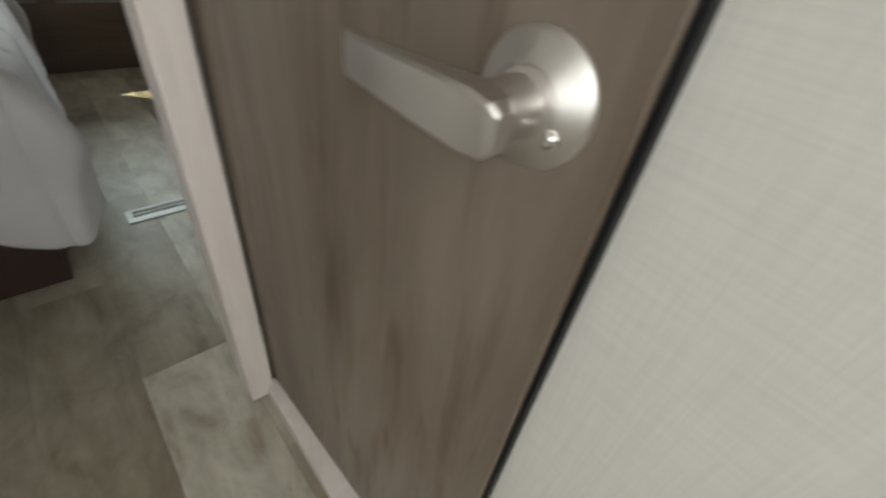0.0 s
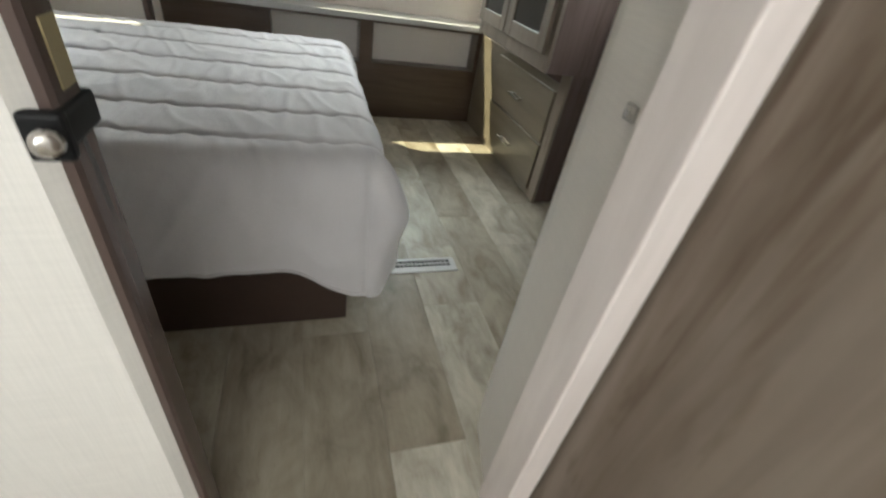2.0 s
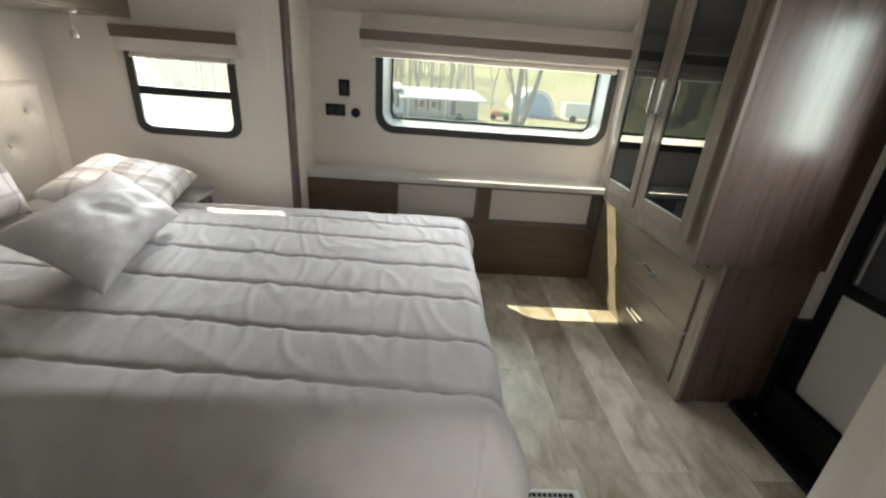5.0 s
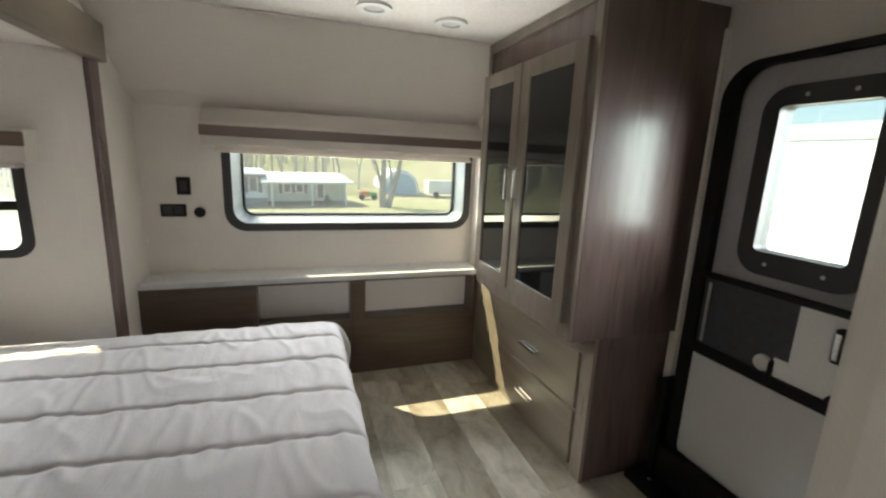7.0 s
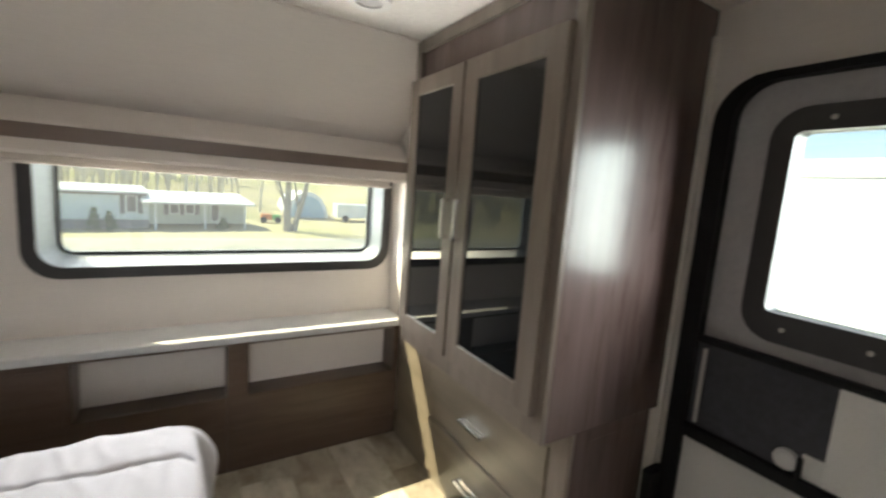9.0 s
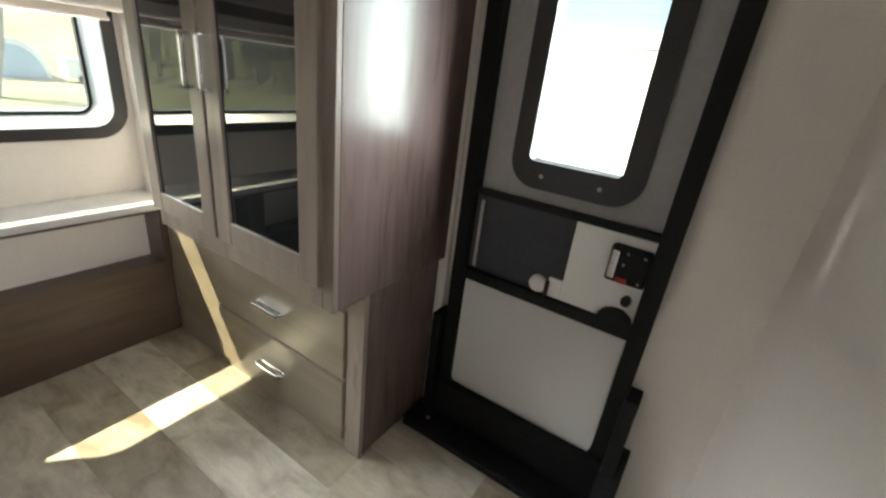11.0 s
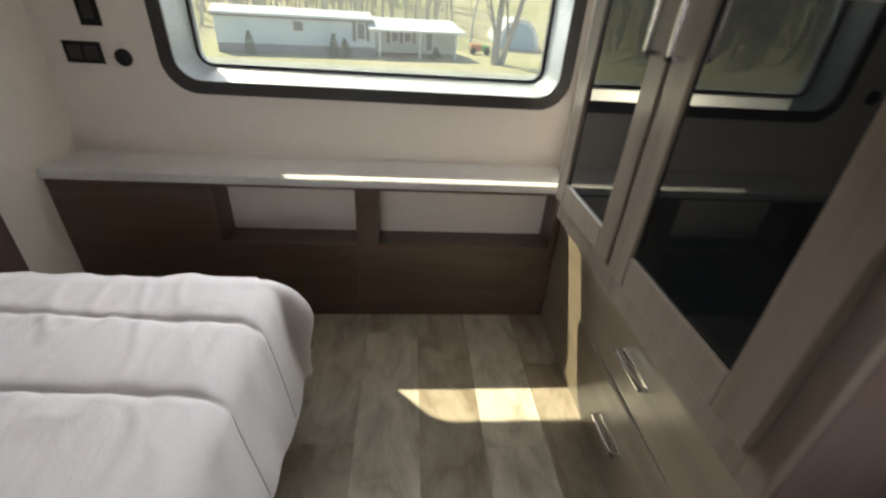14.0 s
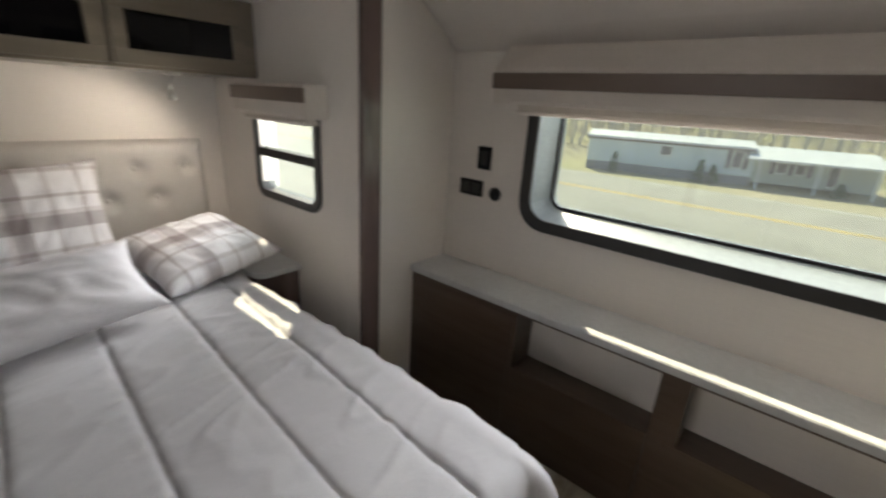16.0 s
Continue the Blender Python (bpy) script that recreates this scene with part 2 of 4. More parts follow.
def plank_vinyl():
    """Weathered oak vinyl plank; each plank takes its own tone and its own grain."""
    m = material("vinyl_plank", (0.34, 0.30, 0.25), 0.36)
    info = node(m, "ShaderNodeObjectInfo")
    tc = node(m, "ShaderNodeTexCoord")
    seed = node(m, "ShaderNodeMath")
    seed.operation = "MULTIPLY"
    seed.inputs[1].default_value = 37.0
    link(m, info.outputs["Random"], seed.inputs[0])

    def n4(scale_vec, scale, detail, distort):
        mp = node(m, "ShaderNodeMapping", Scale=scale_vec)
        link(m, tc.outputs["Object"], mp.inputs["Vector"])
        n = node(m, "ShaderNodeTexNoise", Scale=scale, Detail=detail, Roughness=0.6, Distortion=distort)
        n.noise_dimensions = "4D"
        link(m, mp.outputs["Vector"], n.inputs["Vector"])
        link(m, seed.outputs[0], n.inputs["W"])
        return n.outputs["Fac"]

    cloud = n4((2.6, 5.0, 1), 1.9, 6, 0.8)
    grain = n4((2.6, 22, 1), 2.2, 6, 0.9)
    fleck = n4((7, 26, 1), 3.0, 4, 0.6)
    tone = ramp(m, info.outputs["Random"], [(0.0, (0.24, 0.208, 0.162)), (0.30, (0.315, 0.282, 0.227)), (0.55, (0.375, 0.345, 0.288)), (0.78, (0.415, 0.387, 0.33)), (1.0, (0.465, 0.440, 0.384))])
    c = mix(m, tone, ramp(m, cloud, [(0.34, (0.64, 0.59, 0.52)), (0.48, (0.95, 0.94, 0.92)), (0.64, (1.24, 1.24, 1.23))]), 1.0, "MULTIPLY")
    c = mix(m, c, ramp(m, grain, [(0.30, (0.86, 0.84, 0.81)), (0.66, (1.07, 1.07, 1.07))]), 0.75, "MULTIPLY")
    c = mix(m, c, ramp(m, fleck, [(0.60, (1, 1, 1)), (0.76, (0.70, 0.66, 0.60))]), 0.6, "MULTIPLY")
    base(m, c)
    r = node(m, "ShaderNodeMapRange", **{"To Min": 0.30, "To Max": 0.48})
    link(m, grain, r.inputs["Value"])
    link(m, r.outputs[0], m.node_tree.nodes["Principled BSDF"].inputs["Roughness"])
    bump(m, grain, 0.16, 0.0012)
    return m


def clear_glass(name="window_glass", haze_share=0.007):
    """Pane with a small translucent share that veils the view in pale haze."""
    m = bpy.data.materials.new(name)
    m.use_nodes = True
    nt = m.node_tree
    nt.nodes.remove(nt.nodes["Principled BSDF"])
    clear = nt.nodes.new("ShaderNodeBsdfTransparent")
    clear.inputs[0].default_value = (0.66, 0.70, 0.68, 1)
    gloss = nt.nodes.new("ShaderNodeBsdfGlossy")
    gloss.inputs["Roughness"].default_value = 0.01
    fr = nt.nodes.new("ShaderNodeLayerWeight")
    fr.inputs["Blend"].default_value = 0.5
    pw = nt.nodes.new("ShaderNodeMath")
    pw.operation = "POWER"
    pw.inputs[1].default_value = 5.0
    nt.links.new(fr.outputs["Facing"], pw.inputs[0])
    sc = nt.nodes.new("ShaderNodeMath")
    sc.operation = "MULTIPLY_ADD"
    sc.inputs[1].default_value, sc.inputs[2].default_value = 0.5, 0.035
    nt.links.new(pw.outputs[0], sc.inputs[0])
    mx = nt.nodes.new("ShaderNodeMixShader")
    nt.links.new(sc.outputs[0], mx.inputs[0])
    nt.links.new(clear.outputs[0], mx.inputs[1])
    nt.links.new(gloss.outputs[0], mx.inputs[2])
    # washed-out haze of the view outside, mixed into the glass itself
    haze = nt.nodes.new("ShaderNodeBsdfTranslucent")
    haze.inputs[0].default_value = (0.92, 0.95, 0.94, 1)
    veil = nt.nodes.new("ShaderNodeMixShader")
    veil.inputs[0].default_value = haze_share
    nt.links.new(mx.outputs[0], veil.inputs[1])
    nt.links.new(haze.outputs[0], veil.inputs[2])
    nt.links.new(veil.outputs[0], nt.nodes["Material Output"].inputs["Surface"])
    return m


M_GLASS_HAZY = clear_glass("hazy_window_glass", 0.03)
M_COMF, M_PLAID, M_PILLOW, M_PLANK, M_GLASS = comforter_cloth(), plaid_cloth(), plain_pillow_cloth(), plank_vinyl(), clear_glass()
M_GRAVEL = mottled("pale_gravel", (0.36, 0.33, 0.27), 0.95, 0.12, 0.3, 0.0, 0.3, 8.0)
M_ASPHALT = mottled("bleached_asphalt", (0.40, 0.375, 0.32), 0.9, 0.12, 0.4)
M_YELLOW = mottled("road_paint_yellow", (0.78, 0.50, 0.08), 0.7, 0.1, 1.0)
M_WHITEPAINT = mottled("white_paint", (0.80, 0.80, 0.78), 0.5, 0.04, 1.0, 0.0, 0.02, 400.0)
M_SIDING = mottled("pale_blue_siding", (0.66, 0.72, 0.74), 0.7, 0.06, 0.5)
M_PORCHWALL = mottled("grey_beige_siding", (0.52, 0.53, 0.49), 0.7, 0.06, 0.5)
M_FASCIA = mottled("brown_fascia", (0.24, 0.19, 0.17), 0.7, 0.1, 0.5)
M_ROOF = mottled("white_metal_roof", (0.80, 0.80, 0.80), 0.5, 0.05, 0.5)
M_SKIRT = mottled("grey_skirting", (0.27, 0.265, 0.275), 0.8, 0.15, 0.5)
# trunk colour paled to carry the distant haze over the woods
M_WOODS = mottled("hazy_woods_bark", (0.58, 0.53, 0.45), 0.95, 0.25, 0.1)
M_BARK = mottled("grey_bark", (0.34, 0.31, 0.28), 0.95, 0.2, 1.5)
M_LEAF = mottled("shrub_green", (0.06, 0.11, 0.045), 0.8, 0.3, 2.0)
M_SHUTTER = mottled("faded_shutter", (0.20, 0.175, 0.175), 0.6, 0.1, 1.0)
M_BLUEDOOR = mottled("blue_grey_sheet", (0.42, 0.54, 0.66), 0.6, 0.06, 0.5)
M_ORANGE = mottled("faded_orange_paint", (0.62, 0.22, 0.08), 0.6, 0.1, 1.0)
M_GREENPAINT = mottled("green_paint", (0.12, 0.42, 0.10), 0.6, 0.1, 1.0)


def grass_mat():
    m = material("spring_grass", (0.2, 0.22, 0.08), 0.95)
    v = coords(m)
    a, b = noise_tex(m, v, 0.06, 4), noise_tex(m, v, 2.5, 4)
    c = mix(m, ramp(m, a, [(0.35, (0.32, 0.32, 0.15)), (0.50, (0.43, 0.38, 0.22)), (0.66, (0.48, 0.41, 0.28))]),
            ramp(m, b, [(0.3, (0.8,) * 3), (0.7, (1.15,) * 3)]), 1.0, "MULTIPLY")
    base(m, c)
    return m


M_GRASS = grass_mat()


# ---- mesh helpers ----
def box(bm, x0, x1, y0, y1, z0, z1, b=0.0, seg=2):
    vs = [bm.verts.new((x, y, z)) for x in (x0, x1) for y in (y0, y1) for z in (z0, z1)]
    fs = [bm.faces.new([vs[i] for i in q]) for q in ((0, 1, 3, 2), (4, 6, 7, 5), (0, 4, 5, 1), (2, 3, 7, 6), (0, 2, 6, 4), (1, 5, 7, 3))]
    if b:
        es = list({e for f in fs for e in f.edges})
        bmesh.ops.bevel(bm, geom=es, offset=b, segments=seg, profile=0.5, affect="EDGES")
    return bm


def boxed(*args, b=0.0, seg=2):
    return box(bmesh.new(), *args, b=b, seg=seg)


def rr(u0, u1, v0, v1, r, n=6):
    """A rounded rectangle, as a loop of 2D points."""
    pts = []
    for cu, cv, a in ((u1 - r, v0 + r, -90), (u1 - r, v1 - r, 0), (u0 + r, v1 - r, 90), (u0 + r, v0 + r, 180)):
        for k in range(n + 1):
            t = radians(a + 90 * k / n)
            pts.append((cu + r * math.cos(t), cv + r * math.sin(t)))
    return pts


def ring(bm, f, outer, inner, d0, d1, di0=None, di1=None):
    """A closed frame between two loops; f(u, v, d) sets it in space. di: other depths for the inner loop."""
    di0, di1 = d0 if di0 is None else di0, d1 if di1 is None else di1
    n = len(outer)
    loops = [[bm.verts.new(f(*p, d)) for p in pts] for pts, d in ((outer, d0), (inner, di0), (inner, di1), (outer, d1))]
    for k in range(4):
        a, b = loops[k], loops[(k + 1) % 4]
        for i in range(n):
            j = (i + 1) % n
            bm.faces.new((a[i], a[j], b[j], b[i]))
    return bm


def prism(bm, f, pts, d0, d1):
    a, b = [bm.verts.new(f(*p, d0)) for p in pts], [bm.verts.new(f(*p, d1)) for p in pts]
    n = len(pts)
    bm.faces.new(a)
    bm.faces.new(b[::-1])
    for i in range(n):
        j = (i + 1) % n
        bm.faces.new((a[i], b[i], b[j], a[j]))
    return bm


def in_x(u, v, d):
    return (d, u, v)


def in_y(u, v, d):
    return (u, d, v)


def in_z(u, v, d):
    return (u, v, d)


def rod(bm, pts, r, n=10, r1=None):
    """A round bar along a line of points."""
    pts = [Vector(p) for p in pts]
    loops = []
    for i, p in enumerate(pts):
        d = (pts[min(i + 1, len(pts) - 1)] - pts[max(i - 1, 0)]).normalized()
        side = d.orthogonal().normalized() if i == 0 else (side - d * side.dot(d)).normalized()
        up = d.cross(side)
        rad = r if r1 is None else r + (r1 - r) * i / (len(pts) - 1)
        loops.append([bm.verts.new(p + rad * (side * math.cos(2 * math.pi * k / n) + up * math.sin(2 * math.pi * k / n))) for k in range(n)])
    for a, b in zip(loops, loops[1:]):
        for k in range(n):
            bm.faces.new((a[k], a[(k + 1) % n], b[(k + 1) % n], b[k]))
    bm.faces.new(loops[0][::-1])
    bm.faces.new(loops[-1])
    return bm


def lathe(bm, centre, axis, profile, n=28):
    """profile: rows of (distance along the axis, radius), closed at both ends."""
    axis = Vector(axis).normalized()
    side = axis.orthogonal().normalized()
    up = axis.cross(side)
    c = Vector(centre)
    loops = [[bm.verts.new(c + axis * d + r * (side * math.cos(2 * math.pi * k / n) + up * math.sin(2 * math.pi * k / n))) for k in range(n)] for d, r in profile]
    for a, b in zip(loops, loops[1:]):
        for k in range(n):
            bm.faces.new((a[k], a[(k + 1) % n], b[(k + 1) % n], b[k]))
    bm.faces.new(loops[0][::-1])
    bm.faces.new(loops[-1])
    return bm


def thing(name, loc, label, category, group="", kind=""):
    ob = new(name)
    ob.location = loc
    ob.empty_display_size = 0.1
    return tagged(ob, label, category, group, kind)


def part(name, bm, mat, parent=None, label="", smooth=False, fix=True):
    """Links a bmesh, given in the world's metres, as one mesh object, alone or under a thing or a part."""
    if fix:
        bmesh.ops.recalc_face_normals(bm, faces=bm.faces)
    root = parent
    while root is not None and root.parent is not None:
        root = root.parent
    if root is not None and root.type == "EMPTY":
        bmesh.ops.translate(bm, verts=bm.verts, vec=-root.location)
    me = bpy.data.meshes.new(name)
    bm.to_mesh(me)
    bm.free()
    me.materials.append(mat)
    if smooth:
        for p in me.polygons:
            p.use_smooth = True
    ob = new(name, me)
    ob.parent = parent
    if label:
        ob["label"] = label
    return ob


def solo(name, bm, mat, label, category, group="", kind="", smooth=False):
    return tagged(part(name, bm, mat, None, "", smooth), label, category, group, kind)


def structure(name, bm, mat, label, category):
    return solo(name, bm, mat, label, category, kind="structure")


# ---- large structure ----
CEIL = 1.98
bm = boxed(-4.0, 1.75, -2.35, 1.50, -0.12, -0.006)
floor = structure("floor", bm, M_BASE, "greyed oak vinyl plank floor", "floor")
bm = boxed(-3.36, 1.75, -2.35, 1.50, CEIL, CEIL + 0.12)
structure("ceiling", bm, M_CEIL, "off-white smooth panel ceiling", "ceiling")

# front wall: upright to shoulder height, then leaning in to the ceiling
bm = bmesh.new()
box(bm, -4.02, -3.88, -1.06, 1.50, -0.12, 0.945)
box(bm, -4.02, -3.88, -1.06, -0.54, 0.945, 1.515)
box(bm, -4.02, -3.88, 0.94, 1.50, 0.945, 1.515)
box(bm, -4.02, -3.88, -1.06, 1.50, 1.515, 1.60)
prism(bm, lambda u, v, d: (u, d, v), [(-3.88, 1.60), (-3.80, 1.665), (-3.31, CEIL), (-3.31, CEIL + 0.12), (-4.02, CEIL + 0.12), (-4.02, 1.60)], -1.06, 1.50)
structure("wall_front", bm, M_WALL, "beige vinyl front wall leaning in towards the ceiling", "wall")
structure("wall_seam_strip", boxed(-3.335, -3.30, -1.0, 0.83, CEIL - 0.006, CEIL + 0.01, b=0.002), M_WALL, "slim seam strip between wall and ceiling", "trim")
bm = boxed(-3.883, -3.30, 1.0, 1.40, 0.60, CEIL)
structure("wall_return", bm, M_WALL, "beige return wall beside the wardrobe", "wall")

# wall with the bed slide-out
bm = bmesh.new()
box(bm, -3.883, -3.341, -1.06, -0.984, 0.0, CEIL + 0.05)
box(bm, -3.341, -1.02, -1.06, -0.984, 1.745, CEIL + 0.05)
box(bm, -1.20, -1.02, -1.06, -0.984, 0.0, 1.745)
structure("wall_slide_opening", bm, M_WALL, "pale wall around the bed slide-out opening", "wall")
bm = bmesh.new()
box(bm, -3.42, -3.34, -2.30, -1.060, 0.0, 0.915)
box(bm, -3.42, -3.34, -2.30, -1.725, 0.915, 1.38)
box(bm, -3.42, -3.34, -1.265, -1.060, 0.915, 1.38)
box(bm, -3.42, -3.34, -2.30, -1.060, 1.38, 1.86)
structure("wall_slide_end", bm, M_WALL, "beige end wall of the slide-out with a small window", "wall")
structure("wall_slide_head", boxed(-3.42, -1.12, -2.30, -2.17, 0.0, 1.86), M_WALL, "beige wall behind the headboard", "wall")
structure("wall_slide_near", boxed(-1.20, -1.12, -2.18, -1.058, 0.0, 1.86), M_WALL, "beige near end wall of the slide-out", "wall")
structure("ceiling_slide", boxed(-3.42, -1.12, -2.30, -1.055, 1.748, 1.86), M_CEIL, "white slide-out ceiling", "ceiling")

# slide-out trim boards
bm = boxed(-3.437, -3.345, -0.986, -0.962, 0.0, 1.73, b=0.004)
structure("trim_post", bm, M_WOOD, "dark walnut trim post beside the slide-out", "trim")
bm = boxed(-3.435, -1.22, -0.986, -0.928, 1.72, 1.875, b=0.006)
structure("trim_header", bm, M_WOOD_X, "dark walnut header board over the slide-out", "trim")

# partition of the hall, with its doorway
structure("wall_partition", prism(bmesh.new(), in_z, [(-1.040, -1.06), (-1.012, -1.06), (-1.012, -0.437), (-1.0265, -0.424), (-1.0265, -0.507), (-1.040, -0.507)], 0.0, CEIL), M_WALL_HALL, "white linen-look partition beside the doorway", "wall")
bath = [(-0.955, 0.262), (-1.022, 0.178), (-1.20, 0.220), (-1.262, 0.252), (-1.312, 0.287), (-1.352, 0.326), (-1.382, 0.378), (-1.397, 0.44), (-1.404, 0.52), (-1.455, 1.385), (-0.955, 1.385)]
bm = prism(bmesh.new(), in_z, bath, 0.0, CEIL)
structure("wall_bathroom_corner", bm, M_WALL, "smooth white wall with a rounded corner by the doorway", "wall")
structure("wall_header", boxed(-1.07, -1.03, -0.42, 0.19, 1.90, CEIL), M_WALL_HALL, "white wall over the doorway", "wall")
structure("wall_seam", boxed(-1.4185, -1.409, 0.690, 0.697, 0.0, CEIL - 0.01), M_WALL, "thin upright seam of the wall panel", "trim")
structure("wall_hall_side", boxed(-0.955, 1.66, 0.262, 0.34, 0.0, CEIL), M_WALL_HALL, "white linen-look hall wall behind the door", "wall")
structure("wall_hall_far", boxed(-1.03, 1.66, -1.14, -1.06, 0.0, CEIL), M_WALL_HALL, "white hall wall", "wall")
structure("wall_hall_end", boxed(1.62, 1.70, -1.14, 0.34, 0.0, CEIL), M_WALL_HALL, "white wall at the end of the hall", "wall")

# wall with the entry door
bm = bmesh.new()
box(bm, -4.02, -2.372, 1.385, 1.50, -0.12, CEIL)
box(bm, -1.695, -0.90, 1.385, 1.50, -0.12, CEIL)
box(bm, -2.372, -1.695, 1.385, 1.50, 1.761, CEIL)
for cx, a0 in ((-2.242, 180), (-1.825, 0)):
    corner = [(cx + math.copysign(0.130, cx + 2.03), 1.762)]
    arc = [(cx + 0.130 * math.cos(radians(a0 + (90 - a0) * k / 8)), 1.632 + 0.130 * math.sin(radians(a0 + (90 - a0) * k / 8))) for k in range(9)]
    prism(bm, in_y, corner + arc, 1.386, 1.499)
structure("wall_entry", bm, M_WALL, "beige wall around the entry door", "wall")


# ---- windows ----
def pane_of(parent, bm, name="pane", mat=M_GLASS, label="clear glass pane"):
    ob = part(name, bm, mat, parent, label)
    ob.visible_shadow = False
    return ob


win = thing("window_1", (-3.88, 0.2, 0.9), "wide front window with rounded black frame", "window", kind="structure")
f = in_x
part("window_frame", ring(bmesh.new(), f, rr(-0.576, 0.976, 0.905, 1.555, 0.12), rr(-0.528, 0.928, 0.953, 1.508, 0.085), -3.867, -3.885), M_BROWNFRAME, win, "black rounded trim ring")
part("window_reveal", ring(bmesh.new(), f, rr(-0.530, 0.930, 0.951, 1.510, 0.085), rr(-0.482, 0.886, 0.992, 1.470, 0.055), -3.874, -4.02, -3.972, -4.02), M_REVEAL, win, "sloping white reveal, darkened to blue-grey")
part("gasket", ring(bmesh.new(), f, rr(-0.484, 0.888, 0.990, 1.472, 0.056), rr(-0.472, 0.876, 1.003, 1.459, 0.045), -3.966, -3.99), M_BLACK, win, "black rubber gasket")
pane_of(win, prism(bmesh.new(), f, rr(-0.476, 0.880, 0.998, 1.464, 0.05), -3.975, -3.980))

win2 = thing("window_2", (-3.34, -1.49, 0.9), "small slide-out window in a black frame", "window", kind="structure")
part("window_frame", ring(bmesh.new(), f, rr(-1.765, -1.225, 0.895, 1.40, 0.07), rr(-1.727, -1.263, 0.933, 1.362, 0.045), -3.328, -3.40), M_BROWNFRAME, win2, "black rounded trim ring")
part("meeting_rail", boxed(-3.375, -3.332, -1.732, -1.258, 1.095, 1.135, b=0.004), M_BLACK, win2, "black meeting rail")
pane_of(win2, boxed(-3.372, -3.368, -1.733, -1.257, 0.928, 1.10), mat=M_GLASS_HAZY, label="hazy glass pane")
pane_of(win2, boxed(-3.358, -3.354, -1.733, -1.257, 1.13, 1.366), mat=M_GLASS_HAZY, label="hazy glass pane")


def valance(name, y0, y1, x_wall, z0, depth, shade_drop, label, crown=0.08, band=0.052):
    """A padded window valance: cream body, wood band, and the raised pleated shade under it."""
    v = thing(name, (x_wall, (y0 + y1) / 2, z0), label, "window valance")
    xf = x_wall + depth
    prof = [(x_wall + 0.004, z0), (xf - 0.012, z0), (xf - 0.003, z0 + 0.012), (xf, z0 + 0.115), (xf - 0.006, z0 + 0.125), (xf - 0.5 * depth, z0 + 0.125 + crown), (x_wall + 0.004, z0 + 0.125 + crown)]
    part("body", prism(bmesh.new(), lambda a, b, d: (a, d, b), prof, y0, y1), M_FABRIC, v)
    part("band", boxed(xf - 0.004, xf + 0.008, y0 - 0.004, y1 + 0.004, z0 + band, z0 + band + 0.054, b=0.003), M_TRIM, v, "brown wood-look band")
    sh = part("shade", boxed(x_wall + 0.018, x_wall + 0.075, y0 + 0.05, y1 - 0.05, z0 - shade_drop, z0 + 0.001, b=0.004), M_SHADE, v, "raised pleated shade")
    part("bottom_rail", boxed(x_wall + 0.014, x_wall + 0.082, y0 + 0.045, y1 - 0.045, z0 - shade_drop - 0.014, z0 - shade_drop + 0.001, b=0.004), M_FABRIC, sh)
    return v


valance("window_valance", -0.645, 0.985, -3.88, 1.398, 0.175, 0.022, "cream padded valance with brown band over the front window")
valance("window_valance", -1.745, -1.166, -3.34, 1.296, 0.106, 0.012, "cream padded valance with brown band over the slide-out window", 0.002, 0.060)


# ---- shelf along the front wall ----
def pull(parent, c, along, out, length, label="square brushed nickel pull"):
    """A square bar pull: bar and two posts; along and out are unit vectors."""
    c, along, out = Vector(c), Vector(along), Vector(out)
    bm = bmesh.new()
    side = along.cross(out)
    for p0, p1, w in ((-length / 2, length / 2, 0.028), ):
        lo, hi = c + along * p0 + out * 0.022 - side * 0.005, c + along * p1 + out * 0.032 + side * 0.005
        box(bm, *sorted((lo.x, hi.x)), *sorted((lo.y, hi.y)), *sorted((lo.z, hi.z)), b=0.0015)
    for s in (-1, 1):
        lo, hi = c + along * (s * length / 2 - s * 0.010) - side * 0.005, c + along * (s * length / 2) + out * 0.032 + side * 0.005
        box(bm, *sorted((lo.x, hi.x)), *sorted((lo.y, hi.y)), *sorted((lo.z, hi.z)), b=0.0015)
    lo, hi = c - along * (length / 2) - out * 0.001 - side * 0.006, c + along * (length / 2) + out * 0.004 + side * 0.006
    if abs(along.z) < 0.5:
        box(bm, *sorted((lo.x, hi.x)), *sorted((lo.y, hi.y)), *sorted((lo.z, hi.z)), b=0.0010)
    return part("handle", bm, M_CHROME, parent, label)


unit = thing("shelf_cabinet", (-3.77, 0.0, 0.0), "low dark walnut cabinet with two open cubbies under the window", "cabinet")
xf = -3.665
bm = bmesh.new()
box(bm, xf - 0.018, xf, 0.130, 0.218, 0.372, 0.628)
box(bm, xf - 0.018, xf, 0.946, 0.979, 0.372, 0.628)
box(bm, xf - 0.018, xf, -0.984, -0.405, 0.372, 0.628)
box(bm, xf - 0.018, xf, -0.405, 0.130, 0.615, 0.628)
box(bm, xf - 0.018, xf, 0.218, 0.946, 0.615, 0.628)
part("face_frame", bm, M_WOOD_Y, unit)
for y0, y1 in ((-0.984, 0.1285), (0.1315, 0.979)):
    part("front_panel", boxed(xf - 0.018, xf, y0, y1, 0.0, 0.372, b=0.0015), M_WOOD_Y, unit)
part("groove", boxed(xf - 0.016, xf - 0.006, 0.128, 0.132, 0.0, 0.371), M_BASE, unit, "dark joint between the panels")
part("side_panel", boxed(xf + 0.0, xf + 0.003, -0.975, -0.43, 0.02, 0.60, b=0.001), M_WOOD_Y, unit, "closed walnut end panel")
